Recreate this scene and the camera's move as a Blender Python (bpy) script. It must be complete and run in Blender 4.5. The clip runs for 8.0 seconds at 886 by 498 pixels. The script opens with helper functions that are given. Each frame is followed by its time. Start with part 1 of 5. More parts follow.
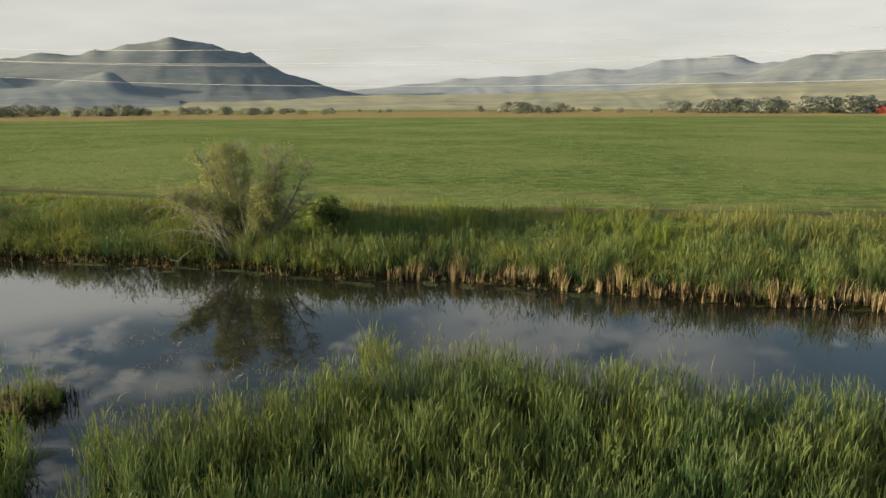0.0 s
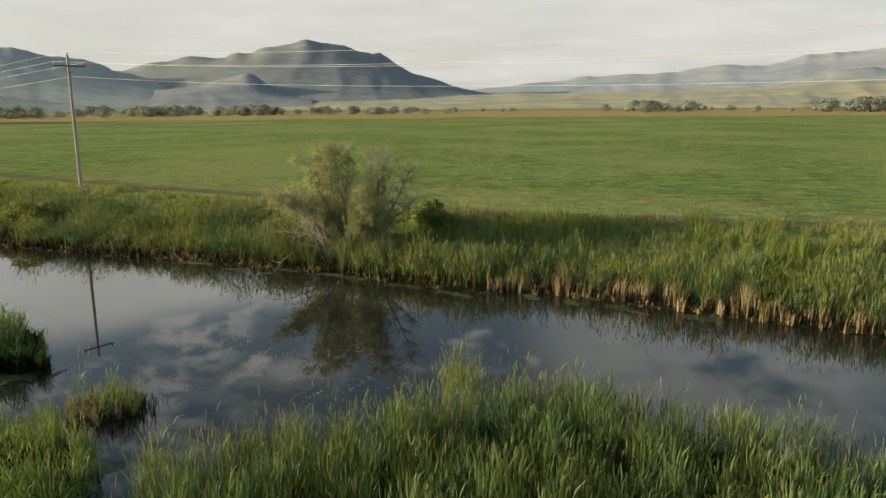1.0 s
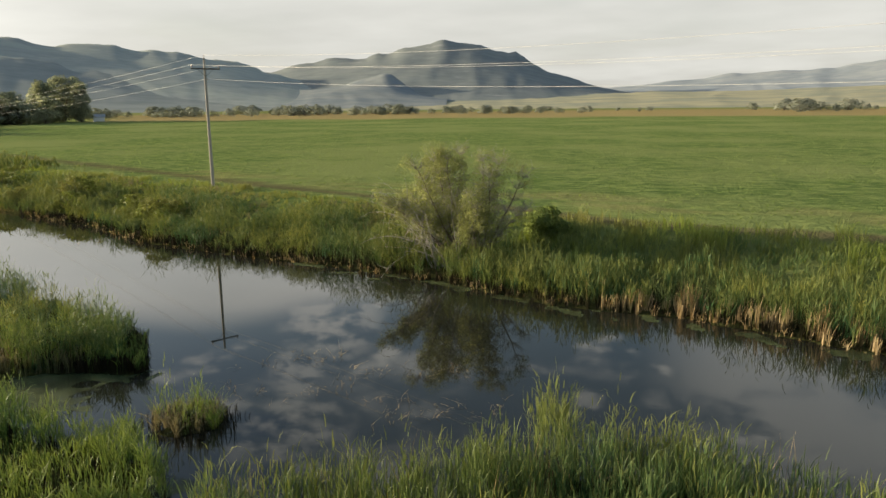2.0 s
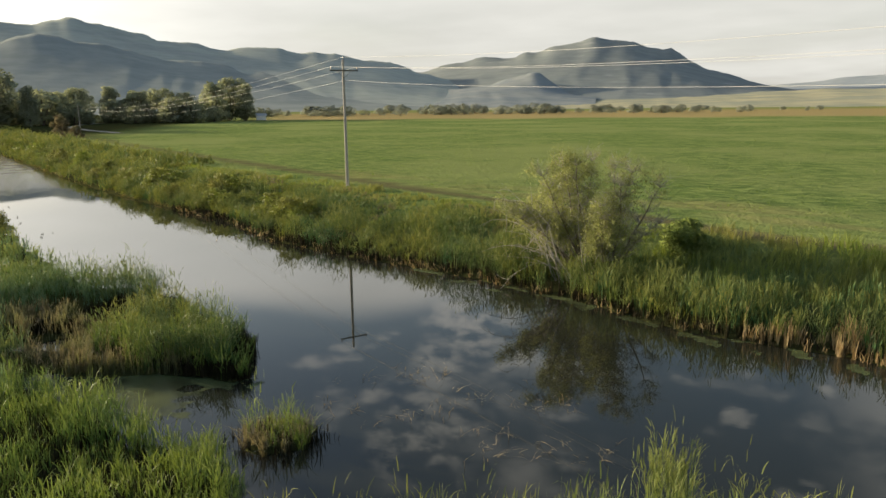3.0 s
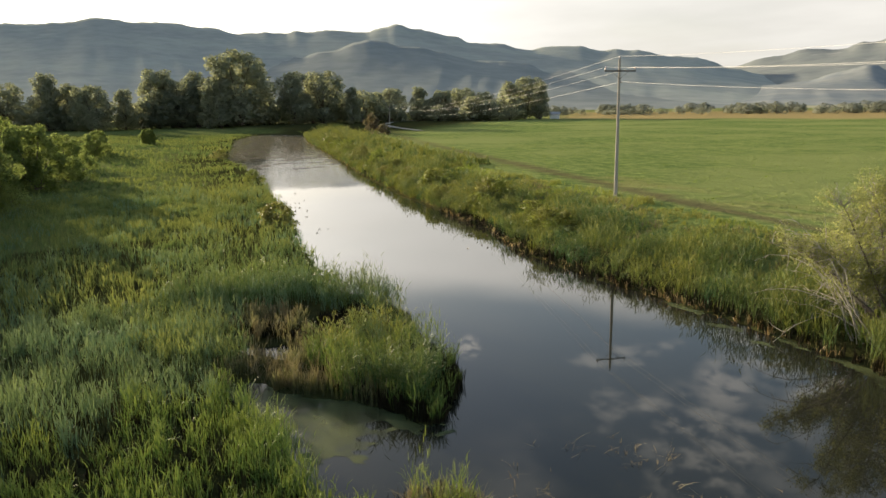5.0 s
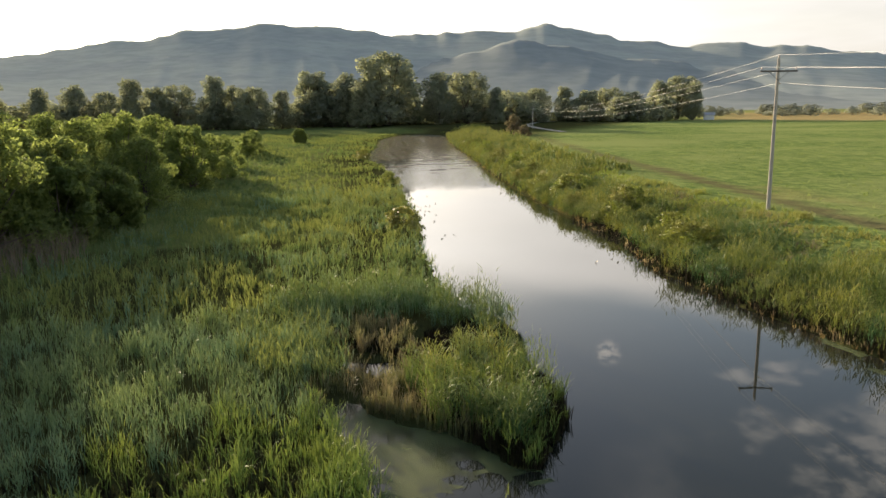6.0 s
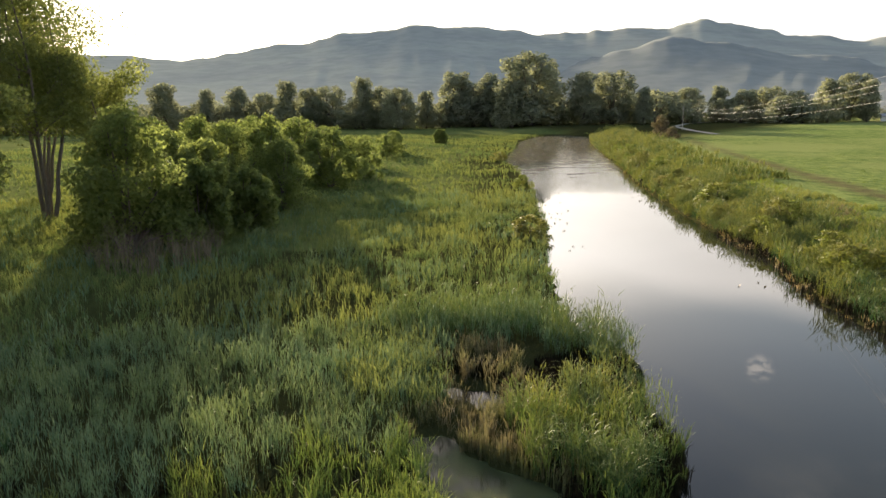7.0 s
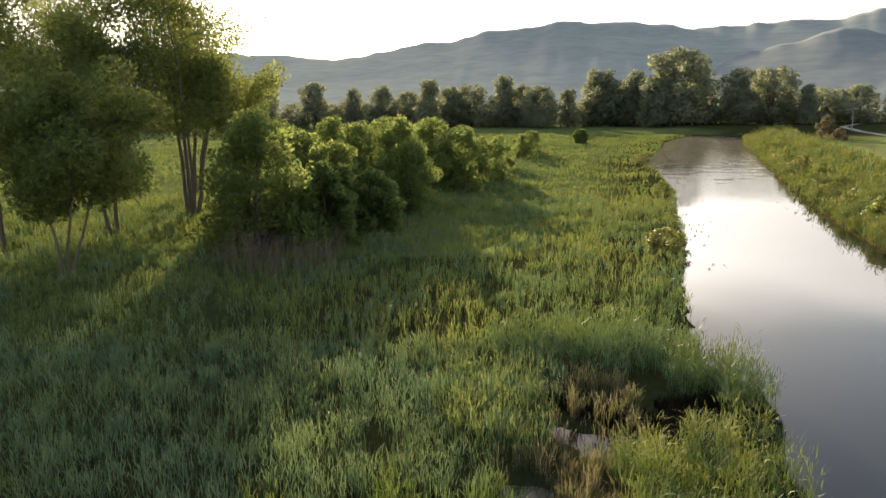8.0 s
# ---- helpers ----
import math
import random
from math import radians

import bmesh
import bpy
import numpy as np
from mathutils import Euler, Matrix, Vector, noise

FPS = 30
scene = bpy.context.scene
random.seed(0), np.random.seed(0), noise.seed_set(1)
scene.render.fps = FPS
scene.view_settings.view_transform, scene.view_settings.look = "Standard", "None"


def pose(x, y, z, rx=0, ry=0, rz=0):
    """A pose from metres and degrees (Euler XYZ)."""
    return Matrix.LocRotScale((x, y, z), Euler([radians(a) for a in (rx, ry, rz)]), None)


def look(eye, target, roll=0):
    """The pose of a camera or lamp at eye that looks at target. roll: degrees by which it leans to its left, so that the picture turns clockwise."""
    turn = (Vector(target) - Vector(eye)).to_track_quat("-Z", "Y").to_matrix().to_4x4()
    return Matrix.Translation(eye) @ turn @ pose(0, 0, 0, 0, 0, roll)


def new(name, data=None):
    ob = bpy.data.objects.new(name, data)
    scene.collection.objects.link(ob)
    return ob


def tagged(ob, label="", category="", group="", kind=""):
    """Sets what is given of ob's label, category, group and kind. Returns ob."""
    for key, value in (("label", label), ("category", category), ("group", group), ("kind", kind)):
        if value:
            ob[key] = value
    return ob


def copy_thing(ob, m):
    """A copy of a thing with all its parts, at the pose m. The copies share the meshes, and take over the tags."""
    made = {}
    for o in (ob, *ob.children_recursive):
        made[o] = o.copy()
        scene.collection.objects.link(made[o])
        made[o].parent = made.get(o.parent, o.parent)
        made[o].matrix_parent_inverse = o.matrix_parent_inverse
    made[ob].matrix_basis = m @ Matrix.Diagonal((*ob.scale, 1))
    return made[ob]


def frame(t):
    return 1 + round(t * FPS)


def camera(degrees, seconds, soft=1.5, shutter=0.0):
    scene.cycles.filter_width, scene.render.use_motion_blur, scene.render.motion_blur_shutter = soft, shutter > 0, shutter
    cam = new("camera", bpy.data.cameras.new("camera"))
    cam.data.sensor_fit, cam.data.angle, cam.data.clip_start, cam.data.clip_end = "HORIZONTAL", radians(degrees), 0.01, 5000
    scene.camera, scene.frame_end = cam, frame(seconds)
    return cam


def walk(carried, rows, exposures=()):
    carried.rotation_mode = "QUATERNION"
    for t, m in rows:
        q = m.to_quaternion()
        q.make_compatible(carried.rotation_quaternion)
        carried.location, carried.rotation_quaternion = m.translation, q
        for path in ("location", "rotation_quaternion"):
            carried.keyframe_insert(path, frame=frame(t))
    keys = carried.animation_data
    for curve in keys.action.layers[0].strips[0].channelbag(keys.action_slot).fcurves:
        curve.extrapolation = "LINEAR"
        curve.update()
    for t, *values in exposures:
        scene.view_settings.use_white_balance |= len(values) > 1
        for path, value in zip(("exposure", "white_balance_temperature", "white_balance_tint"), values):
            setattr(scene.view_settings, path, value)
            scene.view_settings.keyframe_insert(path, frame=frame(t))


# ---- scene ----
cam = camera(62.9, 8.0, soft=1.5)
# seconds, eye x y z, yaw, pitch, roll: a drone gliding out over the marsh while it turns to its left
PATH = [
    (0.0, 0.729, -0.101, 9.602, 1.834, -11.334, -0.259),
    (0.5, 1.137, 1.073, 9.652, 6.617, -11.369, -0.361),
    (1.0, 1.480, 2.270, 9.707, 11.492, -11.367, -0.453),
    (1.5, 1.746, 3.489, 9.770, 16.402, -11.355, -0.534),
    (2.0, 1.925, 4.725, 9.841, 21.915, -11.349, -0.605),
    (2.5, 2.006, 5.973, 9.921, 27.582, -11.330, -0.666),
    (3.0, 1.982, 7.226, 10.012, 33.349, -11.302, -0.716),
    (3.5, 1.847, 8.477, 10.113, 39.143, -11.249, -0.755),
    (4.0, 1.595, 9.716, 10.227, 44.842, -11.244, -0.785),
    (4.5, 1.223, 10.933, 10.354, 50.502, -11.250, -0.804),
    (5.0, 0.728, 12.118, 10.495, 56.230, -11.182, -0.812),
    (5.5, 0.109, 13.257, 10.652, 61.917, -11.116, -0.811),
    (6.0, -0.632, 14.337, 10.824, 67.560, -11.056, -0.798),
    (6.5, -1.496, 15.343, 11.014, 73.191, -10.982, -0.776),
    (7.0, -2.478, 16.259, 11.222, 78.803, -10.957, -0.743),
    (7.5, -3.574, 17.067, 11.449, 84.377, -10.947, -0.700),
    (8.0, -4.778, 17.748, 11.696, 89.877, -11.039, -0.646),
]
EXPOSURE = [(0.0, 0.78, 6500, 8), (3.5, 1.01, 6550, 9), (5.0, 1.14, 6600, 11), (6.5, 1.38, 6650, 14), (8.0, 1.48, 6650, 15)]
walk(cam, [(t, pose(x, y, z, 90 + pitch, 0, yaw) @ pose(0, 0, 0, 0, 0, roll)) for t, x, y, z, yaw, pitch, roll in PATH], EXPOSURE)

# ---- world, sun ----
SUN_AZ, SUN_EL = 99.0, 11.5          # degrees to the left of +y, degrees up


def bearing(az, el=0.0):
    a, e = radians(az), radians(el)
    return Vector((-math.sin(a) * math.cos(e), math.cos(a) * math.cos(e), math.sin(e)))


class Nodes:
    """Short hand for building a node tree."""

    def __init__(self, tree):
        self.tree = tree
        tree.nodes.clear()

    def add(self, kind, props=None, **ins):
        n = self.tree.nodes.new(kind)
        for k, v in (props or {}).items():
            setattr(n, k, v)
        for k, v in ins.items():
            self.put(n, k.replace("_", " "), v)
        return n

    def put(self, n, key, v):
        sock = n.inputs[int(key[1:])] if key[0] == "i" and key[1:].isdigit() else n.inputs[key]
        if isinstance(v, bpy.types.NodeSocket):
            self.tree.links.new(v, sock)
        else:
            sock.default_value = v

    def math(self, op, a, b=0.0, c=0.0, clamp=False):
        return self.add("ShaderNodeMath", {"operation": op, "use_clamp": clamp}, i0=a, i1=b, i2=c).outputs[0]

    def ramp(self, fac, lo, hi, a=0.0, b=1.0, smooth=True):
        n = self.add("ShaderNodeMapRange", {"interpolation_type": "SMOOTHSTEP" if smooth else "LINEAR"}, i0=fac, i1=lo, i2=hi, i3=a, i4=b)
        return n.outputs[0]

    def mix(self, fac, a, b, blend="MIX"):
        n = self.add("ShaderNodeMix", {"data_type": "RGBA", "blend_type": blend}, i0=fac, i6=a, i7=b)
        return n.outputs[2]

    def noise(self, vec, scale, detail=3.0, rough=0.55, stretch=None):
        if stretch:
            vec = self.add("ShaderNodeMapping", None, Vector=vec, Scale=stretch).outputs[0]
        return self.add("ShaderNodeTexNoise", None, Vector=vec, Scale=scale, Detail=detail, Roughness=rough).outputs[0]


world = bpy.data.worlds.new("sky")
scene.world = world
world.use_nodes = True
W = Nodes(world.node_tree)
sky = W.add("ShaderNodeTexSky", {"sky_type": "NISHITA", "sun_disc": False, "sun_elevation": radians(SUN_EL), "sun_rotation": radians(-SUN_AZ),
                                 "air_density": 1.0, "dust_density": 2.4, "ozone_density": 1.0})
way = W.add("ShaderNodeTexCoord").outputs["Generated"]
sep = W.add("ShaderNodeSeparateXYZ", None, i0=way)
up = W.math("MAXIMUM", sep.outputs[2], 0.0)
flat = W.math("ADD", up, 0.10)
plan = W.add("ShaderNodeCombineXYZ", None, i0=W.math("DIVIDE", sep.outputs[0], flat), i1=W.math("DIVIDE", sep.outputs[1], flat), i2=0.0).outputs[0]
puffs = W.noise(plan, 1.9, 6.0, 0.55)
decks = W.noise(plan, 0.55, 3.0, 0.5)
# a closed pale veil low down, broken cloud above it
low = W.ramp(W.math("ADD", up, W.math("MULTIPLY", decks, 0.24)), 0.352, 0.412, 1.0, 0.0)
broken = W.math("MAXIMUM", W.ramp(W.noise(plan, 4.4, 5.0, 0.5), 0.57, 0.72), W.ramp(puffs, 0.53, 0.68, 0.0, 0.7))
north = W.add("ShaderNodeVectorMath", {"operation": "DOT_PRODUCT"}, i0=way, i1=bearing(5, 28)).outputs[1]
broken = W.math("MULTIPLY", broken, W.ramp(north, math.cos(radians(46)), math.cos(radians(30))))
# a few broken clouds to the north and north-west: bearing, height, reach and core in degrees, grain, density
for az, el, reach, core, grain, lo, hi, much in ((35, 25.5, 6, 2, 10.0, 0.44, 0.64, 0.75), (31, 16.0, 5, 1.5, 9.0, 0.40, 0.58, 0.9), (34, 20.5, 2.6, 0.8, 12.0, 0.38, 0.55, 0.8), (54.2, 18.9, 1.15, 0.05, 24.0, 0.43, 0.54, 1.0), (-9, 19.0, 15, 6, 3.0, 0.30, 0.55, 0.72)):
    heap = W.add("ShaderNodeVectorMath", {"operation": "DOT_PRODUCT"}, i0=way, i1=bearing(az, el)).outputs[1]
    heap = W.math("MULTIPLY", W.ramp(heap, math.cos(radians(reach)), math.cos(radians(core)), 0.0, much), W.ramp(W.noise(plan, grain, 5.0, 0.6), lo, hi))
    broken = W.math("MAXIMUM", broken, heap)
cover = W.math("MAXIMUM", W.math("MULTIPLY", low, W.ramp(decks, 0.25, 0.60, 0.80, 0.97)), W.math("MULTIPLY", broken, 0.85))
toward = W.add("ShaderNodeVectorMath", {"operation": "DOT_PRODUCT"}, i0=way, i1=bearing(SUN_AZ, SUN_EL)).outputs[1]
near_sun = W.math("POWER", W.math("MAXIMUM", W.math("ADD", W.math("MULTIPLY", toward, 0.5), 0.5), 0.0), 18.0)
CLOUD_LOW, CLOUD_SUN, CLOUD_FAR, SKY = 0.37, 2.0, 0.08, 0.112
shade = W.math("ADD", 0.72, W.math("ADD", W.math("MULTIPLY", decks, 0.35), W.math("MULTIPLY", puffs, 0.20)))
grey = W.mix(near_sun, (1.0, 0.98, 0.92, 1), (1.0, 0.94, 0.80, 1))
far_side = W.math("POWER", W.math("SUBTRACT", 0.5, W.math("MULTIPLY", toward, 0.5), clamp=True), 1.5)
high = W.math("ADD", W.ramp(up, 0.11, 0.24, 0.0, 0.34), W.ramp(up, 0.25, 0.75, 0.0, 0.4))      # sunlit cloud higher up outshines the veil low down
lit = W.math("ADD", W.math("ADD", W.math("MULTIPLY", near_sun, CLOUD_SUN), W.math("MULTIPLY", far_side, CLOUD_FAR)), high)
power = W.math("MULTIPLY", W.math("ADD", CLOUD_LOW, lit), shade)
cloud = W.add("ShaderNodeVectorMath", {"operation": "SCALE"}, i0=grey, Scale=power).outputs[0]
blue = W.add("ShaderNodeVectorMath", {"operation": "SCALE"}, i0=sky.outputs[0], Scale=SKY).outputs[0]
back = W.add("ShaderNodeBackground", None, Color=W.mix(cover, blue, cloud), Strength=1.0)
W.add("ShaderNodeOutputWorld", None, Surface=back.outputs[0])

sun = new("sun", bpy.data.lights.new("sun", "SUN"))
sun.data.energy, sun.data.angle, sun.data.color = 4.8, radians(1.2), (1.0, 0.84, 0.60)
sun.matrix_world = look(bearing(SUN_AZ, SUN_EL) * 300, (0, 0, 0))

# ---- materials ----


def material(name):
    m = bpy.data.materials.new(name)
    m.use_nodes = True
    return m, Nodes(m.node_tree)


def place(N):
    return N.add("ShaderNodeNewGeometry").outputs["Position"]


def finish(N, color, rough=0.7, bump=None, strength=0.3, dist=0.05, metal=0.0, spec=0.5):
    b = N.add("ShaderNodeBsdfPrincipled", None, Base_Color=color, Roughness=rough, Metallic=metal)
    b.inputs["Specular IOR Level"].default_value = spec
    if bump is not None:
        N.put(b, "Normal", N.add("ShaderNodeBump", None, Strength=strength, Distance=dist, Height=bump).outputs[0])
    N.add("ShaderNodeOutputMaterial", None, Surface=b.outputs[0])
    return b


def leafy(name, dark, light, patch, patch_scale=0.12, thin=0.35, rough=0.5, tip=None, foot=None, gloss=0.15):
    """Leaves and blades: every plant its own tint, drifts of another tint across the stand, ripened tips and withered feet."""
    m, N = material(name)
    g = N.add("ShaderNodeNewGeometry")
    pos = g.outputs["Position"]
    tint = N.add("ShaderNodeAttribute", {"attribute_name": "tint"}).outputs["Fac"]
    along = N.add("ShaderNodeAttribute", {"attribute_name": "along"}).outputs["Fac"]
    rnd = N.math("ADD", N.math("MULTIPLY", tint, 0.5), N.math("MULTIPLY", g.outputs["Random Per Island"], 0.5))
    c = N.mix(rnd, (*dark, 1), (*light, 1))
    c = N.mix(N.ramp(N.noise(pos, patch_scale, 3.0), 0.42, 0.60, 0.0, 0.8), c, (*patch, 1))
    if tip:
        c = N.mix(N.ramp(along, 0.55, 1.0, 0.0, 0.6), c, (*tip, 1))
    if foot:
        c = N.mix(N.ramp(along, 0.02, 0.28, 0.85, 0.0), c, (*foot, 1))
    p = N.add("ShaderNodeBsdfPrincipled", None, Base_Color=c, Roughness=rough)
    p.inputs["Specular IOR Level"].default_value = gloss
    t = N.add("ShaderNodeBsdfTranslucent", None, Color=N.mix(0.5, c, N.mix(1.0, c, (1.5, 1.4, 0.6, 1), "MULTIPLY")))
    s = N.add("ShaderNodeMixShader", None, i0=thin, i1=p.outputs[0], i2=t.outputs[0])
    N.add("ShaderNodeOutputMaterial", None, Surface=s.outputs[0])
    return m


TIP = (0.260, 0.258, 0.082)
FOOT = (0.25, 0.185, 0.085)
M_REED = leafy("cattail_leaf", (0.018, 0.050, 0.015), (0.150, 0.215, 0.054), (0.042, 0.112, 0.046), 0.24, 0.22, 0.5, (0.215, 0.235, 0.080), gloss=0.14)
M_MARSH = leafy("marsh_reed_leaf", (0.048, 0.100, 0.022), (0.235, 0.300, 0.066), (0.085, 0.165, 0.046), 0.16, 0.24, 0.5, (0.25, 0.28, 0.085), gloss=0.10)
# blue of shade and haze put into the leaf colour west of the inlet
M_MARSH_BLUE = leafy("shade_blue_reed_leaf", (0.062, 0.118, 0.058), (0.225, 0.295, 0.125), (0.112, 0.200, 0.128), 0.13, 0.22, 0.55, (0.235, 0.275, 0.135), gloss=0.10)
M_REED_FAR = leafy("bank_reed_leaf", (0.045, 0.080, 0.018), (0.290, 0.305, 0.066), (0.075, 0.125, 0.052), 0.30, 0.24, 0.6, TIP, FOOT, 0.08)
M_SEDGE = leafy("sedge_leaf", (0.100, 0.085, 0.052), (0.215, 0.185, 0.118), (0.100, 0.118, 0.050), 0.6, tip=(0.28, 0.248, 0.165))
M_STRAW = leafy("dead_cattail_leaf", (0.28, 0.20, 0.10), (0.54, 0.43, 0.24), (0.32, 0.22, 0.11), 0.6, 0.2)
M_MEADOW = leafy("meadow_grass_leaf", (0.112, 0.155, 0.050), (0.215, 0.245, 0.080), (0.088, 0.148, 0.062), 0.06, rough=0.8, tip=(0.25, 0.255, 0.095), gloss=0.0)
M_VERGE = leafy("verge_grass_leaf", (0.125, 0.185, 0.032), (0.245, 0.290, 0.060), (0.205, 0.195, 0.070), 0.07, tip=(0.235, 0.262, 0.07))
M_CROP = leafy("alfalfa_leaf", (0.115, 0.175, 0.042), (0.20, 0.265, 0.065), (0.15, 0.205, 0.050), 0.05, 0.5)
M_WILLOW = leafy("willow_leaf", (0.21, 0.240, 0.105), (0.345, 0.365, 0.165), (0.27, 0.295, 0.135), 0.5, 0.55, 0.7, gloss=0.05)
M_COTTON = leafy("cottonwood_leaf", (0.135, 0.175, 0.065), (0.280, 0.315, 0.110), (0.190, 0.225, 0.085), 0.15, 0.58, 0.7, gloss=0.05)
M_SHRUB = leafy("shrub_leaf", (0.135, 0.185, 0.068), (0.275, 0.330, 0.125), (0.185, 0.240, 0.090), 0.2, 0.64, 0.7, gloss=0.05)
# distance haze is mixed into the colour of these two far leaves
M_FARTREE = leafy("hazed_far_tree_leaf", (0.270, 0.298, 0.222), (0.305, 0.332, 0.248), (0.290, 0.315, 0.235), 0.03, 0.5, 0.9, gloss=0.0)
M_SPECK = leafy("hazed_field_tree_leaf", (0.240, 0.262, 0.220), (0.270, 0.292, 0.245), (0.255, 0.275, 0.230), 0.02, 0.25, 0.9, gloss=0.0)
M_RUST = leafy("rust_leaf", (0.19, 0.155, 0.105), (0.28, 0.23, 0.155), (0.20, 0.19, 0.11), 0.4, 0.2, 0.9, gloss=0.0)
# near-black: rot at the tussock, elsewhere reed shade put into colour
M_ROT_SHADE = leafy("rot_and_shade_reed_foot", (0.012, 0.010, 0.006), (0.040, 0.032, 0.018), (0.020, 0.020, 0.009), 0.5, 0.05, 0.8, gloss=0.05)
M_BRUSH = leafy("bare_brush_twig", (0.13, 0.10, 0.075), (0.24, 0.19, 0.145), (0.17, 0.14, 0.09), 0.4, 0.1)


def bark(name, a, b):
    m, N = material(name)
    pos = place(N)
    n = N.noise(pos, 9.0, 5.0, 0.6, (1, 1, 0.25))
    finish(N, N.mix(n, (*a, 1), (*b, 1)), 0.9, n, 0.7, 0.03, spec=0.2)
    return m


M_BARK = bark("cottonwood_bark", (0.07, 0.055, 0.042), (0.20, 0.17, 0.135))
M_TWIG = bark("bare_grey_twig", (0.21, 0.19, 0.16), (0.44, 0.41, 0.365))
M_POLE = bark("weathered_pole_wood", (0.28, 0.25, 0.21), (0.46, 0.42, 0.36))
M_ARM = bark("dark_crossarm_wood", (0.07, 0.06, 0.05), (0.15, 0.13, 0.11))


def make_wire():
    m, N = material("bright_aluminium_wire")
    n = N.noise(place(N), 3.0)
    finish(N, N.mix(n, (0.52, 0.51, 0.48, 1), (0.68, 0.66, 0.62, 1)), 0.6, metal=0.0)
    return m


def make_porcelain():
    m, N = material("glazed_insulator")
    finish(N, N.mix(N.noise(place(N), 8.0), (0.30, 0.22, 0.17, 1), (0.42, 0.33, 0.27, 1)), 0.2)
    return m


def make_water():
    m, N = material("still_river_water")
    pos = place(N)
    big = N.noise(pos, 0.9, 3.0)
    fine = N.noise(pos, 5.0, 2.0)
    calm = N.ramp(N.noise(pos, 0.06, 2.0), 0.45, 0.65, 0.15, 1.0)
    h = N.math("MULTIPLY", N.math("ADD", big, N.math("MULTIPLY", fine, 0.25)), calm)
    east = N.add("ShaderNodeSeparateXYZ", None, i0=pos).outputs[0]
    breeze = N.ramp(N.math("ADD", east, N.math("MULTIPLY", big, 14.0)), -118.0, -78.0, 1.0, 0.0)     # ruffled water upstream
    h = N.math("ADD", h, N.math("MULTIPLY", breeze, N.math("MULTIPLY", N.noise(pos, 2.4, 4.0), 34.0)))
    mud = N.mix(N.noise(pos, 0.25, 4.0), (0.010, 0.012, 0.009, 1), (0.022, 0.022, 0.014, 1))
    b = finish(N, mud, 0.02, h, 0.05, 0.03)
    b.inputs["IOR"].default_value = 1.333
    return m


def make_scum():
    m, N = material("green_pond_scum")
    pos = place(N)
    n = N.noise(pos, 1.6, 5.0)
    c = N.mix(n, (0.060, 0.078, 0.030, 1), (0.130, 0.158, 0.062, 1))
    b = finish(N, c, 0.75, n, 0.3, 0.01, spec=0.15)
    holes = N.ramp(N.noise(pos, 0.55, 6.0, 0.65), 0.30, 0.62)
    N.put(b, "Alpha", N.math("MULTIPLY", holes, 0.75))
    return m


def make_mat():
    m, N = material("pale_beige_film")
    pos = place(N)
    b = finish(N, N.mix(N.noise(pos, 0.8, 4.0), (0.20, 0.175, 0.12, 1), (0.33, 0.30, 0.22, 1)), 0.9, spec=0.0)
    N.put(b, "Alpha", N.math("MULTIPLY", N.ramp(N.noise(pos, 0.35, 6.0, 0.7, (1.0, 2.0, 1.0)), 0.40, 0.60), 0.6))
    return m


def make_ground():
    """Marsh mud, bank turf, alfalfa, stubble and dirt, weighed by the ground's own zones."""
    m, N = material("valley_ground")
    pos = place(N)
    zone = N.add("ShaderNodeSeparateColor", None, i0=N.add("ShaderNodeAttribute", {"attribute_name": "zone"}).outputs["Color"])
    field, stubble, dirt = zone.outputs[0], zone.outputs[1], zone.outputs[2]
    fine, mid, wide = N.noise(pos, 3.5, 4.0), N.noise(pos, 0.35, 4.0), N.noise(pos, 0.03, 3.0)
    marsh = N.mix(mid, (0.034, 0.036, 0.016, 1), (0.075, 0.078, 0.028, 1))
    rows = N.ramp(N.noise(pos, 1.2, 5.0, 0.7, (0.42, 0.85, 1.0)), 0.36, 0.64)
    crop = N.mix(rows, (0.115, 0.172, 0.052, 1), (0.258, 0.312, 0.102, 1))
    crop = N.mix(N.ramp(wide, 0.4, 0.65), crop, (0.262, 0.300, 0.108, 1))
    gold = N.mix(mid, (0.33, 0.25, 0.11, 1), (0.45, 0.35, 0.17, 1))
    earth = N.mix(mid, (0.115, 0.092, 0.052, 1), (0.19, 0.155, 0.088, 1))
    c = N.mix(field, marsh, crop)
    c = N.mix(stubble, c, gold)
    c = N.mix(dirt, c, earth)
    c = N.mix(fine, c, N.mix(1.0, c, (0.65, 0.68, 0.62, 1), "MULTIPLY"))
    finish(N, c, 1.0, N.math("ADD", fine, N.math("MULTIPLY", rows, 1.5)), 0.8, 0.12, spec=0.0)
    return m


def make_hazed_mountain(name, forest, open_, scree, scale=0.004):
    """Far slopes: woods, open grass and scree in ragged patches that run down the fall of the slope, in colours paled
    for haze.
    """
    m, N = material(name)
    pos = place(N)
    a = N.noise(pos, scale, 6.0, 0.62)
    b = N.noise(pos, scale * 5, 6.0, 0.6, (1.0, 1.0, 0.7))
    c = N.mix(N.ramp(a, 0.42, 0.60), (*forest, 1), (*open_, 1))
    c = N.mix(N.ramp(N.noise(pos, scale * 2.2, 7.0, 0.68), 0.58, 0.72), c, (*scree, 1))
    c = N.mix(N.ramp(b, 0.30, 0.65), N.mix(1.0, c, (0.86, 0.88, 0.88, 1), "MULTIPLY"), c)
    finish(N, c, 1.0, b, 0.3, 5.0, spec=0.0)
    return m


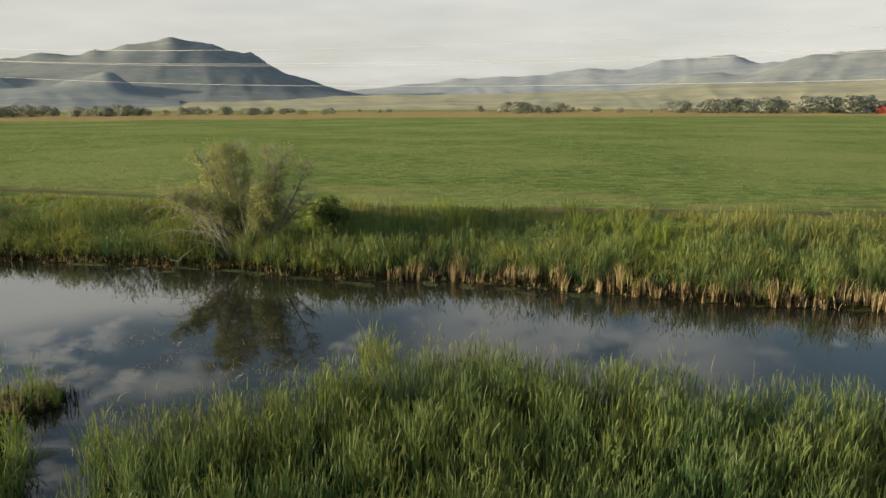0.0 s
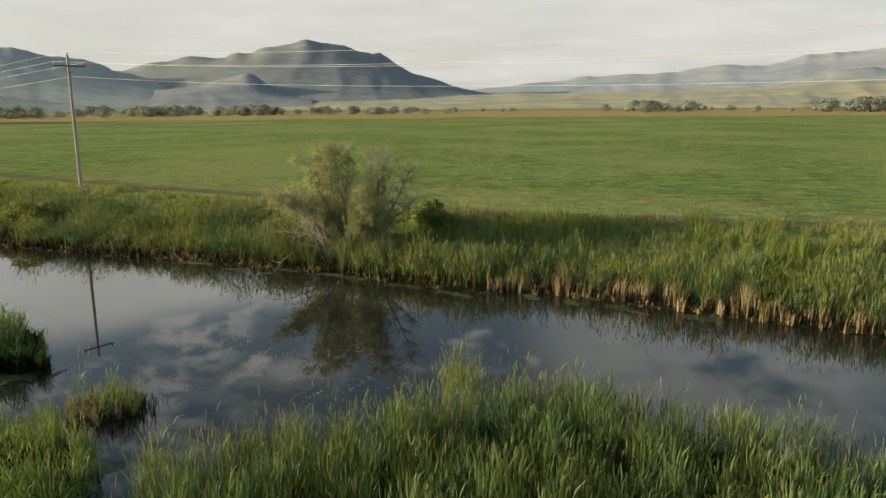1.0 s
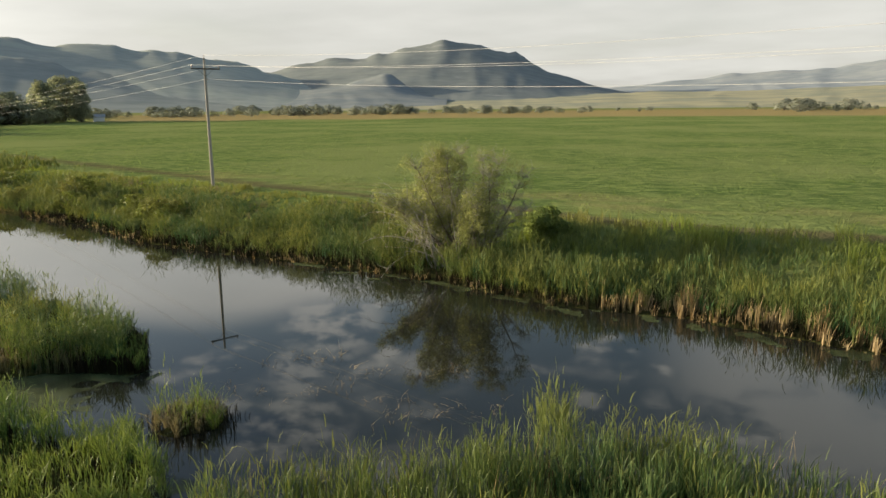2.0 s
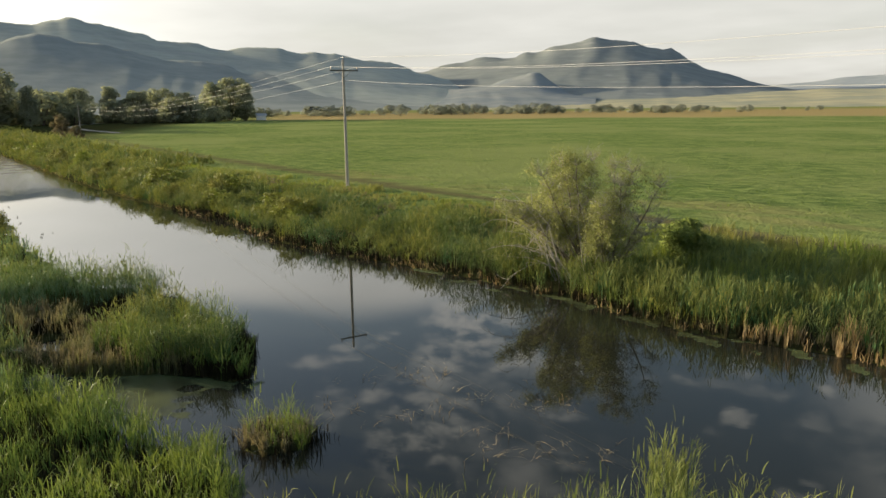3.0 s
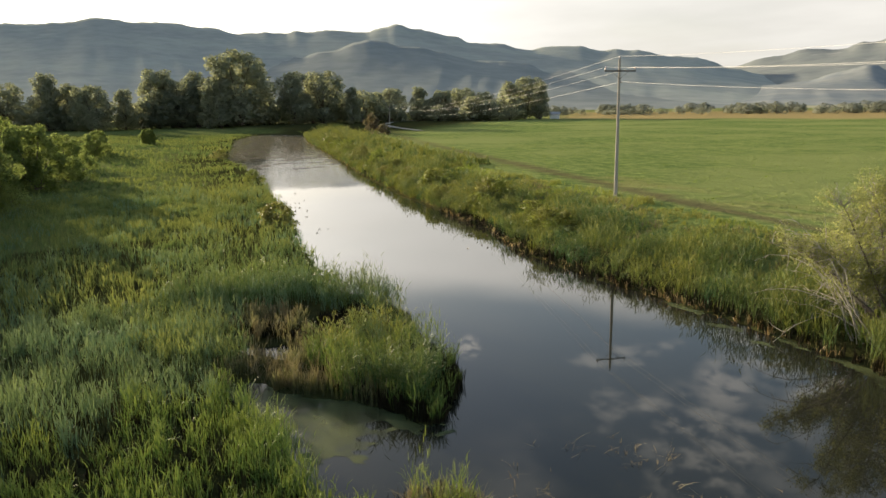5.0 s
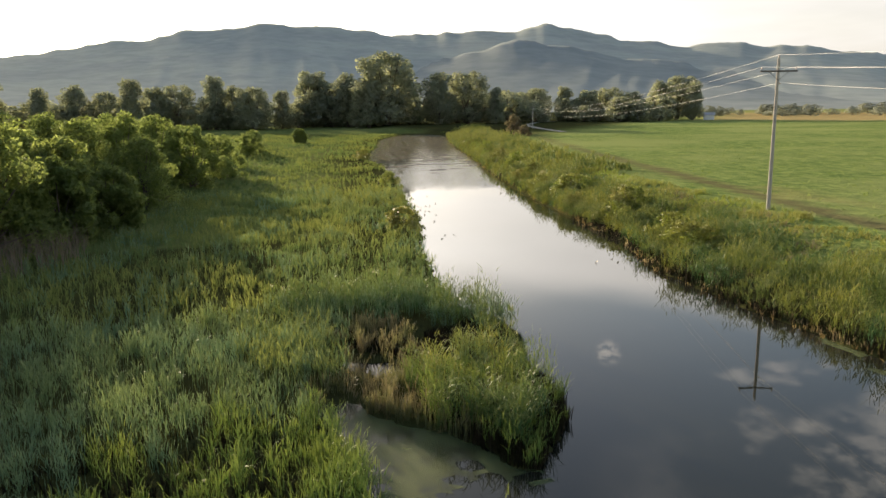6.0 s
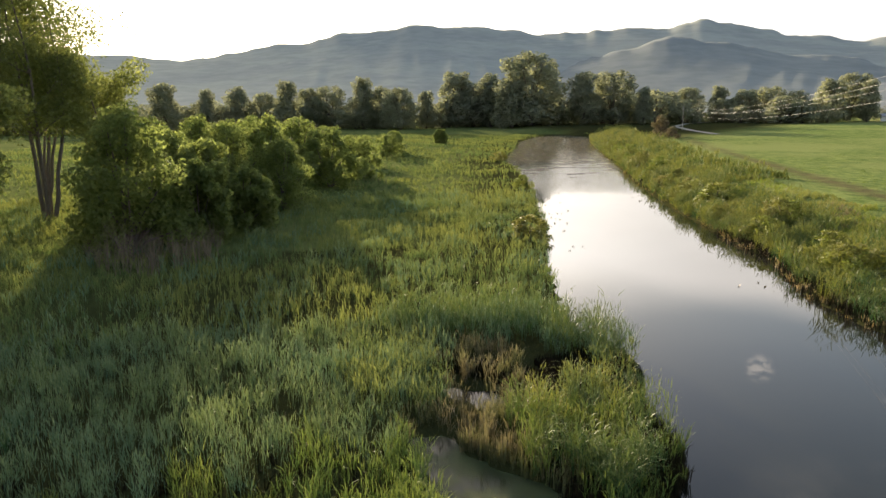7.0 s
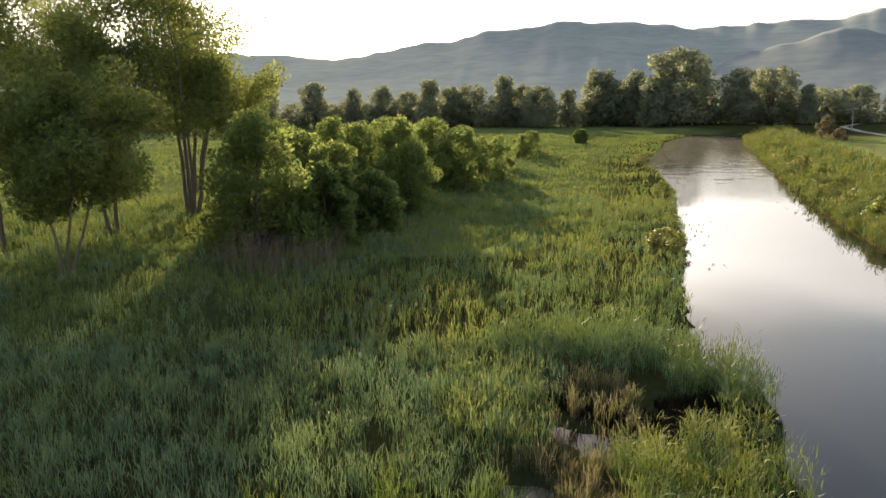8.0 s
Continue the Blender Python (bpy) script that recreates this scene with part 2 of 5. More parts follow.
def make_plain(name, a, b, rough=0.8, scale=1.0):
    m, N = material(name)
    n = N.noise(place(N), scale, 4.0)
    finish(N, N.mix(n, (*a, 1), (*b, 1)), rough, n, 0.2, 0.02, spec=0.5 if rough < 0.6 else 0.05)
    return m


M_MAT = make_mat()
M_WIRE, M_PORCELAIN, M_WATER, M_SCUM, M_GROUND = make_wire(), make_porcelain(), make_water(), make_scum(), make_ground()
# the slopes' base colours are lightened and greyed to stand for distance haze
M_PEAK = make_hazed_mountain("hazed_blue_grey_peak_slope", (0.215, 0.235, 0.228), (0.25, 0.268, 0.252), (0.36, 0.36, 0.335))
M_RANGE = make_hazed_mountain("hazed_grey_green_range_slope", (0.34, 0.36, 0.325), (0.38, 0.40, 0.35), (0.43, 0.435, 0.37))
M_FRONT = make_hazed_mountain("hazed_wooded_ridge_slope", (0.265, 0.285, 0.268), (0.295, 0.315, 0.29), (0.34, 0.35, 0.31))
M_HAZY = make_hazed_mountain("pale_hazy_range_slope", (0.30, 0.33, 0.345), (0.36, 0.38, 0.38), (0.40, 0.41, 0.39))
M_SPUR = make_hazed_mountain("hazed_wooded_spur_slope", (0.235, 0.26, 0.265), (0.29, 0.305, 0.29), (0.35, 0.345, 0.30), 0.006)
M_HILL = make_hazed_mountain("hazed_golden_foothill_slope", (0.33, 0.33, 0.24), (0.44, 0.40, 0.26), (0.26, 0.28, 0.23), 0.006)
M_RED = make_plain("red_barn_boards", (0.22, 0.05, 0.042), (0.30, 0.075, 0.06))
M_WHITE = make_plain("white_siding", (0.68, 0.68, 0.65), (0.80, 0.80, 0.78))
M_ROOF = make_plain("grey_metal_roof", (0.30, 0.31, 0.32), (0.42, 0.43, 0.44), 0.5)
M_GRAVEL = make_plain("pale_gravel", (0.24, 0.225, 0.19), (0.34, 0.32, 0.27), 0.95, 3.0)
M_DARK = make_plain("dark_window_glass", (0.02, 0.022, 0.025), (0.05, 0.05, 0.055), 0.15)

# ---- helpers for meshes ----
rng = np.random.default_rng(7)


def tri_mesh(name, verts, tris, mat, smooth=False):
    me = bpy.data.meshes.new(name)
    verts, tris = np.asarray(verts, dtype=np.float32), np.asarray(tris, dtype=np.int32)
    me.vertices.add(len(verts))
    me.vertices.foreach_set("co", verts.ravel())
    me.loops.add(tris.size)
    me.loops.foreach_set("vertex_index", tris.ravel())
    me.polygons.add(len(tris))
    me.polygons.foreach_set("loop_start", np.arange(len(tris), dtype=np.int32) * 3)
    if smooth:
        me.polygons.foreach_set("use_smooth", np.ones(len(tris), dtype=bool))
    me.update(calc_edges=True)
    me.materials.append(mat)
    return me


def paint(me, **values):
    """Numbers of each corner point, for the material: a plant's tint, the way along a blade."""
    for key, v in values.items():
        me.attributes.new(key, "FLOAT", "POINT").data.foreach_set("value", np.asarray(v, dtype=np.float32))
    return me


def grid_tris(nu, nv):
    """Two triangles for each cell of a grid of nu by nv points."""
    i = (np.arange(nu - 1)[:, None] * nv + np.arange(nv - 1)[None, :]).ravel()
    return np.concatenate([np.stack([i, i + nv, i + nv + 1], 1), np.stack([i, i + nv + 1, i + 1], 1)])


def part(name, data, parent, label=""):
    ob = new(name, data)
    ob.parent = parent
    return tagged(ob, label) if label else ob


def bm_mesh(name, bm, mat):
    me = bpy.data.meshes.new(name)
    bm.to_mesh(me)
    bm.free()
    me.materials.append(mat)
    return me


def inside(poly, x, y):
    """Which points lie in a polygon."""
    p = np.asarray(poly, float)
    hit = np.zeros(np.shape(x), bool)
    for (x0, y0), (x1, y1) in zip(p, np.roll(p, -1, 0)):
        if y0 != y1:
            hit ^= ((y0 > y) != (y1 > y)) & (x < (x1 - x0) * (y - y0) / (y1 - y0) + x0)
    return hit


def away(line, x, y):
    """Distance from points to a line of corners."""
    p = np.asarray(line, float)
    best = np.full(np.shape(x), 1e9)
    for (x0, y0), (x1, y1) in zip(p[:-1], p[1:]):
        dx, dy = x1 - x0, y1 - y0
        t = np.clip(((x - x0) * dx + (y - y0) * dy) / (dx * dx + dy * dy), 0, 1)
        best = np.minimum(best, np.hypot(x - x0 - t * dx, y - y0 - t * dy))
    return best


def smooth(a, b, v):
    t = np.clip((v - a) / (b - a), 0, 1)
    return t * t * (3 - 2 * t)


def waves(x, y, size, seed):
    """Soft uneven drifts between 0 and 1, about size metres across."""
    r = np.random.default_rng(seed)
    v = np.zeros(np.shape(x))
    for k in range(7):
        a, f, ph = r.uniform(0, math.tau), r.uniform(0.6, 1.9) * math.tau / size, r.uniform(0, math.tau, 2)
        v += np.sin(f * (x * math.cos(a) + y * math.sin(a)) + ph[0] + 1.3 * np.sin(f * 0.6 * (y * math.cos(a) - x * math.sin(a)) + ph[1]))
    return np.clip(0.5 + v / 7.5, 0, 1)


# ---- plan: the shores ----
NORTH = [(90, 19), (40, 28), (20.3, 33), (13.7, 34.1), (5.9, 36.7), (0, 38.7), (-6.2, 38.7), (-12.9, 41.3), (-20.7, 42.8), (-29.5, 43.7), (-38.9, 45.4),
         (-48.5, 49.8), (-60.9, 52.6), (-77.5, 57.1), (-106, 66.6), (-144, 80), (-204, 101), (-257, 122), (-275, 130)]
SOUTH = [(90, 9), (40, 16.5), (20, 19.3), (13, 20.4), (9, 20.8), (7.4, 21.6), (5.8, 22.4), (3.5, 22.9), (1.2, 23.4), (-1, 22.7), (-2.6, 21.9), (-4.3, 19.9), (-6.8, 18.8),
         (-8.2, 17.7), (-8.7, 16.3), (-7.9, 14), (-7.7, 11.3), (-8.3, 8.7), (-9.3, 8), (-10.3, 9), (-10.5, 12), (-10.6, 15.5), (-11.4, 17.8), (-12.8, 18.8),
         (-14, 19.3), (-15.5, 18.9), (-17.6, 19.1), (-19.7, 19.6), (-22, 19.2), (-24.5, 19.5), (-25.9, 19.8), (-25.7, 20.8), (-23.8, 21.2), (-22.6, 22.3), (-21.5, 23.1)]
WEST = [(-20.4, 23.6), (-18.6, 24), (-18.1, 24.5), (-19.1, 25.6), (-20.9, 27.4), (-22.6, 28.2), (-26.1, 28.6), (-29.2, 30), (-32.3, 31.2), (-34.7, 30.9),
        (-36.3, 29.6), (-42, 31.2), (-52.8, 34.2), (-67.8, 39.4), (-78, 42.3), (-104, 49.8), (-138, 57.8), (-154, 59.5), (-190, 73), (-237, 89), (-270, 105)]
NEAR_SHORE = SOUTH + WEST
RIVER = NEAR_SHORE + [(-285, 118)] + NORTH[::-1]
POOLS = [(-28.6, 22.8, 0.9), (-29.6, 22.2, 0.5), (-30.6, 27.8, 0.7), (-32.2, 24.2, 0.6)]
TUFT = (-13.6, 21.6, 1.15)
FIELD_Z = 2.2
TRACK = [(-225, 138), (-153, 107), (-110, 90), (-82, 79.5), (-62, 72), (-47.5, 66.5), (-34, 61.5), (-24, 58.5), (-14, 56), (-4, 51.8), (8, 50.6), (20, 49.8), (60, 46)]
SHORES = RIVER + RIVER[:1]


def river_depth(x, y):
    """Distance from the shore: positive on land, negative on water."""
    d = away(SHORES, x, y)
    d = np.where(inside(RIVER, x, y), -d, d)
    for px, py, r in POOLS:
        d = np.minimum(d, np.hypot(x - px, y - py) - r * (1 + 0.35 * np.sin(3 * np.arctan2(y - py, x - px) + px)))
    q = np.hypot(x - TUFT[0], y - TUFT[1])
    return np.where(q < TUFT[2], TUFT[2] - q, d)


def north_of(x, y):
    """Whether a point lies beyond the river."""
    p = np.asarray(NORTH[::-1], float)
    return y > np.interp(x, p[:, 0], p[:, 1]) - 0.5


def height(x, y):
    x, y = np.asarray(x, float), np.asarray(y, float)
    d = river_depth(x, y)
    n = north_of(x, y)
    bed = -0.05 - 0.5 * np.minimum(-d, 2.0)
    bank = 0.10 + 0.20 * smooth(0, 1.5, d) + (FIELD_Z - 0.3) * smooth(1.0, 12.0, d)
    marsh = 0.08 + 0.10 * smooth(0, 3, d) + 0.9 * smooth(18, 45, d) + 0.6 * smooth(60, 300, d)
    z = np.where(d < 0, bed, np.where(n, bank, marsh))
    return z + np.where(d > 0.3, 0.10 * (waves(x, y, 9.0, 3) - 0.5), 0)


def axis(cuts):
    out = [cuts[0][0]]
    for (a, step), (b, _) in zip(cuts[:-1], cuts[1:]):
        out += list(np.linspace(a, b, max(2, int(round((b - a) / step)) + 1))[1:])
    return np.array(out)


gx = axis([(-4900, 700), (-2100, 200), (-700, 40), (-380, 5), (-130, 1.6), (-60, 0.6), (28, 3), (100, 60), (700, 300), (2500, 800), (4900, 1)])
gy = axis([(-4900, 800), (-2500, 300), (-400, 60), (-60, 3), (-10, 0.7), (64, 1.6), (120, 5), (240, 30), (900, 200), (2500, 800), (4900, 1)])
GX, GY = np.meshgrid(gx, gy, indexing="ij")
GZ = height(GX, GY)
ground = new("ground", tri_mesh("ground", np.stack([GX.ravel(), GY.ravel(), GZ.ravel()], 1), grid_tris(len(gx), len(gy)), M_GROUND, True))
tagged(ground, "flat valley floor of muddy marsh, grassy bank and green alfalfa field", "ground", kind="structure")
gd, gn = river_depth(GX, GY), north_of(GX, GY)
wob = 4 * (waves(GX, GY, 40, 5) - 0.5)
far_edge = np.interp(np.degrees(np.arctan2(-GX, GY - 10)), [-40, -20, 0, 20, 35, 60], [470, 410, 390, 375, 390, 440])
reach = np.hypot(GX, GY - 10)
zone_field = np.where(gn, 0.7 * smooth(2.5, 6.0, gd) + 0.3 * smooth(10.5, 13.0, gd + wob * 0.4), 0) * (1 - smooth(0, 40, -GX - 180 - 0.9 * (GY - 127)))
zone_field = np.where(gn, zone_field, 0.55 * np.where(GX < -60, smooth(3, 16, gd), smooth(14, 40, gd)))
zone_gold = np.where(gn & (np.degrees(np.arctan2(-GX, GY - 10)) < 47), smooth(0, 12, reach - far_edge) * (1 - smooth(250, 420, reach - far_edge) * 0.8), 0)
zone_gold = zone_gold + np.where(gn & (GX > -60), 0.30 * smooth(17, 19, gd + wob) * (1 - smooth(22, 26, gd + wob)) * smooth(0.3, 0.6, waves(GX * 0.4, GY, 9, 8)), 0)
zone_dirt = np.where(gn, (1 - smooth(0.7, 1.7, away(TRACK, GX, GY) + 0.25 * wob)) * np.where(GX > -16, 0.85, 0.8), 0)
attr = ground.data.color_attributes.new("zone", "FLOAT_COLOR", "POINT")
attr.data.foreach_set("color", np.stack([zone_field, zone_gold, zone_dirt, np.ones_like(gd)], -1).astype(np.float32).ravel())

wx, wy = axis([(-420, 40), (100, 1)]), axis([(0, 25), (200, 1)])
AX, AY = np.meshgrid(wx, wy, indexing="ij")
water = new("water", tri_mesh("water", np.stack([AX.ravel(), AY.ravel(), 0 * AX.ravel()], 1), grid_tris(len(wx), len(wy)), M_WATER, True))
tagged(water, "still dark river water mirroring cloud and reeds", "water", kind="structure")

# ---- the mountains round the valley ----


def mountain_range(name, label, mat, foot, crest, ridge, rough, seed, step=0.3):
    """A range seen from the valley: ridge gives the crest's bearing and angle of height; spurs and gullies run down to its foot."""
    az = np.arange(ridge[0][0], ridge[-1][0] + 1e-6, step)
    el = np.interp(az, [a for a, _ in ridge], [e for _, e in ridge])
    el = el + [0.06 * min(e, 3.0) * noise.fractal(Vector((a * 0.55, seed * 3.3, 1.0)), 0.8, 2.1, 5) for a, e in zip(az, el)]      # small knolls on the crest
    near_el = np.convolve(np.pad(el, 22, "edge"), np.ones(45) / 45, "valid")      # the lower slopes keep to the range's general height
    us = np.concatenate([np.linspace(0, 1, 34), [1.12, 1.25, 1.4]])
    verts = []
    for a, e, e2 in zip(az, el, near_el):
        b = bearing(a)
        crown, body = crest * math.tan(radians(e)) + 9, crest * math.tan(radians(e2)) + 9
        spur = noise.fractal(Vector((a * 0.16, seed, 0)), 1.0, 2.0, 4)
        for u in us:
            r = foot + (crest - foot) * u
            g = noise.ridged_multi_fractal(Vector((a * 0.36 + seed + 0.5 * spur + 1.1 * u * math.sin(0.21 * a + seed), u * 1.3 + 0.25 * spur, seed)), 0.9, 2.1, 5, 0.9, 2.0) - 0.9
            fall = u ** 1.25 if u <= 1 else max(0.0, 1 - 1.9 * (u - 1))
            top = body + (crown - body) * min(u, 1.0) ** 6
            z = top * (fall + rough * g * (u * (1.0 - min(u, 1.0)) * 2.4 + 0.05 * min(u, 1.0)) + 0.025 * spur * u * (1 - min(u, 1.0)))
            verts.append((b.x * r, b.y * r + 10, max(z, -2)))
    ob = new(name, tri_mesh(name, np.array(verts), grid_tris(len(az), len(us)), mat, True))
    return tagged(ob, label, "mountain", kind="structure")


mountain_range("mountain_peak", "broad hazy blue-grey forested peak with pale scree patches", M_PEAK, 1500, 3300,
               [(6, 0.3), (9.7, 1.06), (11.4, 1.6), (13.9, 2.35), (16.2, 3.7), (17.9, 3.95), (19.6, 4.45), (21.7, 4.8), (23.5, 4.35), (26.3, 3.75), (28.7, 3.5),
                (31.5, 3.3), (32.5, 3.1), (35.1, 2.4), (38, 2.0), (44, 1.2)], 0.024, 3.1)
mountain_range("mountain_range_west", "long hazy grey-green mountain range with wooded slopes and gullies", M_RANGE, 1100, 2600,
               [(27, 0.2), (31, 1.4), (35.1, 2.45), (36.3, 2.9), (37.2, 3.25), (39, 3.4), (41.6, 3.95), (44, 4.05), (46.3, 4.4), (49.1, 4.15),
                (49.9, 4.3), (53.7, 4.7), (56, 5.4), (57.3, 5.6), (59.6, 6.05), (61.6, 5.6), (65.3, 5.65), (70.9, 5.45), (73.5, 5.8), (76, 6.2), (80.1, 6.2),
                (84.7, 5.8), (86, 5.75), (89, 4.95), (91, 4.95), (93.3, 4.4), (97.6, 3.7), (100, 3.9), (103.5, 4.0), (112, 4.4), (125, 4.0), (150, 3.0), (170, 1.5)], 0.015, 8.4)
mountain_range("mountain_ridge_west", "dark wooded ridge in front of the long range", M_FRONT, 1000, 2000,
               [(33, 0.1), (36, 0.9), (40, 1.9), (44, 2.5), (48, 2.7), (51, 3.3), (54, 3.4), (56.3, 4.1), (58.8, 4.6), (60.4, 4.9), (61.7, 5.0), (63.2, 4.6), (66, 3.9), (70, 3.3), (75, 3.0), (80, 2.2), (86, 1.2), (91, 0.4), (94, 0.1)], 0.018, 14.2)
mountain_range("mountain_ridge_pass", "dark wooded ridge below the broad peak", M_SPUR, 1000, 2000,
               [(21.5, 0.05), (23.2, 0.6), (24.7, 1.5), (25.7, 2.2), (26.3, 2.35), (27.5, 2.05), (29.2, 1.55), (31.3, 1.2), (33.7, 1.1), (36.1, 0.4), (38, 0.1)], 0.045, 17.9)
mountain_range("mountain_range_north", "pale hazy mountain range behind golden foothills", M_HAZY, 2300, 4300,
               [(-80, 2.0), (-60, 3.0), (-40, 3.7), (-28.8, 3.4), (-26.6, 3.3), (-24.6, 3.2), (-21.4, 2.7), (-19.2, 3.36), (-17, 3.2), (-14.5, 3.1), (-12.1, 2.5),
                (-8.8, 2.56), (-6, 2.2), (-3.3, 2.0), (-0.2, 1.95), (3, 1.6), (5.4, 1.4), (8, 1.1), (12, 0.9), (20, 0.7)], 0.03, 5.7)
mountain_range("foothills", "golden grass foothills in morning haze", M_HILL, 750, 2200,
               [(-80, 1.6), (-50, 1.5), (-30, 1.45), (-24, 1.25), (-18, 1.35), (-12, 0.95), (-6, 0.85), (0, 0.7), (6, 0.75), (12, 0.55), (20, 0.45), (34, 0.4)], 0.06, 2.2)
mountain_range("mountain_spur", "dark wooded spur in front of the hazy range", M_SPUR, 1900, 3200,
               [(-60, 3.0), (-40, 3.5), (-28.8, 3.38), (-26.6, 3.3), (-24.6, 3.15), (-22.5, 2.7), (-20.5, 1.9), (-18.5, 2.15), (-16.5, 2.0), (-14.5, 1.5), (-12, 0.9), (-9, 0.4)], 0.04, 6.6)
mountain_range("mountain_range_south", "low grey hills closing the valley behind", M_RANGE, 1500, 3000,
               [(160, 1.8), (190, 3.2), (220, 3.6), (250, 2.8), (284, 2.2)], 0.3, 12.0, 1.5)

# ---- blades of reed and grass ----
LEVELS = {2: (0, 0.6, 1), 3: (0, 0.45, 0.8, 1)}


def blades(name, label, mat, xy, h, w, lean=0.4, segs=3, category="reeds", leaves=1, z=None, arch=0.12, short=None):
    """One stand: plants at xy, each a fan of tapering leaves. With short = (least, most), all but two leaves of a plant
    are that long and stand off its stalk higher up; otherwise they rise from the root. Some leaves arch over."""
    n0 = len(xy)
    h, w = np.broadcast_to(h, n0), np.broadcast_to(w, n0)
    root = (height(xy[:, 0], xy[:, 1]) if z is None else np.broadcast_to(z, n0)) - 0.05
    own = np.clip(0.4 * rng.random(n0) + 0.6 * tussocks(xy[:, 0], xy[:, 1], 1.9, 4.0)[2], 0, 1)
    k = np.repeat(np.arange(n0), leaves)
    n = len(k)
    h, w, own = h[k] * (rng.uniform(0.62, 1.0, n) if leaves > 1 else 1.0), w[k] * rng.uniform(0.7, 1.2, n), own[k]
    base = np.stack([xy[k, 0], xy[k, 1], root[k]], 1)
    base[:, :2] += rng.normal(0, 0.05 if leaves > 1 else 0.0, (n, 2))
    a = rng.uniform(0, math.tau, n)
    splay = rng.random(n) ** 1.3 * lean
    low = np.zeros(n)
    if short:
        on_stalk = np.tile(np.arange(leaves) > 1, n0)
        length = np.minimum(rng.uniform(*short, n), h * 0.8)
        low = np.where(on_stalk, 1 - length / h, 0.0) * rng.random(n) ** 0.35
        sway = np.stack([np.cos(a), np.sin(a)], 1) * (0.12 * low * h)[:, None]
        base[:, :2] += sway
        base[:, 2] += low * h
        splay = np.where(on_stalk, splay, splay * 0.35)
        h = np.where(on_stalk, length, h * 0.85)
        w = np.where(on_stalk, w, w * 0.6)
    out = np.stack([np.cos(a), np.sin(a)], 1) * splay[:, None] + np.array([0.03, 0.0])
    droop = np.where(rng.random(n) < arch, rng.uniform(0.15, 0.55, n), 0.0)
    b = rng.uniform(0, math.tau, n)
    side = np.stack([np.cos(b), np.sin(b), np.zeros(n)], 1)
    levels = LEVELS[segs]
    rings, along = [], []
    for t in levels:
        c = base.copy()
        c[:, :2] += out * (h * (0.35 * t + 0.65 * t ** 2.2) * (1 + droop * t))[:, None]
        c[:, 2] += h * (t - 0.12 * t ** 2 - droop * t ** 4)
        if t < 1:
            half = side * (w * 0.5 * (1 - t) ** 0.5 * (0.8 + 1.6 * t * (1 - t)))[:, None]
            rings += [c - half, c + half]
            along += [low + (1 - low) * t] * 2
        else:
            rings.append(c)
            along.append(np.ones(n))
    m = len(rings)
    verts = np.stack(rings, 1).reshape(-1, 3)
    tris = []
    for s in range(len(levels) - 2):
        q = 2 * s
        tris += [(q, q + 1, q + 3), (q, q + 3, q + 2)]
    q = 2 * (len(levels) - 2)
    tris.append((q, q + 1, q + 2))
    tri = (np.array(tris)[None] + (np.arange(n) * m)[:, None, None]).reshape(-1, 3)
    me = paint(tri_mesh(name, verts, tri, mat), tint=np.repeat(own, m), along=np.stack(along, 1).ravel())
    return tagged(new(name, me), label, category, kind="stuff")


def scatter(box, density, keep):
    """Random points in a box (x0, y0, x1, y1), so many to the square metre, thinned by keep(x, y), a chance from 0 to 1."""
    x0, y0, x1, y1 = box
    n = int((x1 - x0) * (y1 - y0) * density)
    x, y = rng.uniform(x0, x1, n), rng.uniform(y0, y1, n)
    ok = rng.random(n) < keep(x, y)
    return np.stack([x[ok], y[ok]], 1)


def on_south(x, y):
    return ~north_of(x, y) & (river_depth(x, y) > 0)


def tussocks(x, y, size, seed):
    """Uneven clumps about size metres across: the way out from a clump's middle (0 to about 1), and two numbers of the clump's own."""
    u, v = np.asarray(x) / size, np.asarray(y) / size
    iu, iv = np.floor(u), np.floor(v)
    best, one, two = np.full(u.shape, 9.0), np.zeros(u.shape), np.zeros(u.shape)
    for a in (-1, 0, 1):
        for b in (-1, 0, 1):
            cu, cv = iu + a, iv + b
            r1, r2, r3, r4 = (np.mod(np.sin(cu * p_ + cv * q_ + seed) * 43758.5453, 1.0) for p_, q_ in ((127.1, 311.7), (269.5, 183.3), (419.2, 371.9), (57.3, 91.7)))
            dist = np.hypot(cu + 0.15 + 0.7 * r1 - u, cv + 0.15 + 0.7 * r2 - v)
            nearer = dist < best
            best, one, two = np.where(nearer, dist, best), np.where(nearer, r3, one), np.where(nearer, r4, two)
    return np.clip(best / 0.75, 0, 1), one, two


def clumped(xy, low, high, big, small, seed, dome=0.45):
    """Heights of plants: broad swells, and clumps that round off towards their edges."""
    x, y = xy[:, 0], xy[:, 1]
    out, one, _ = tussocks(x, y, small, seed)
    f = np.clip(1.25 * (0.5 * waves(x, y, big, seed) + 0.5 * one) - 0.1, 0, 1)
    return (low + (high - low) * f) * (1 - dome * out ** 2) * rng.uniform(0.88, 1.08, len(xy))


def gaps(x, y, size, seed, least=0.25):
    return least + (1 - least) * smooth(0.34, 0.54, waves(x, y, size, seed))


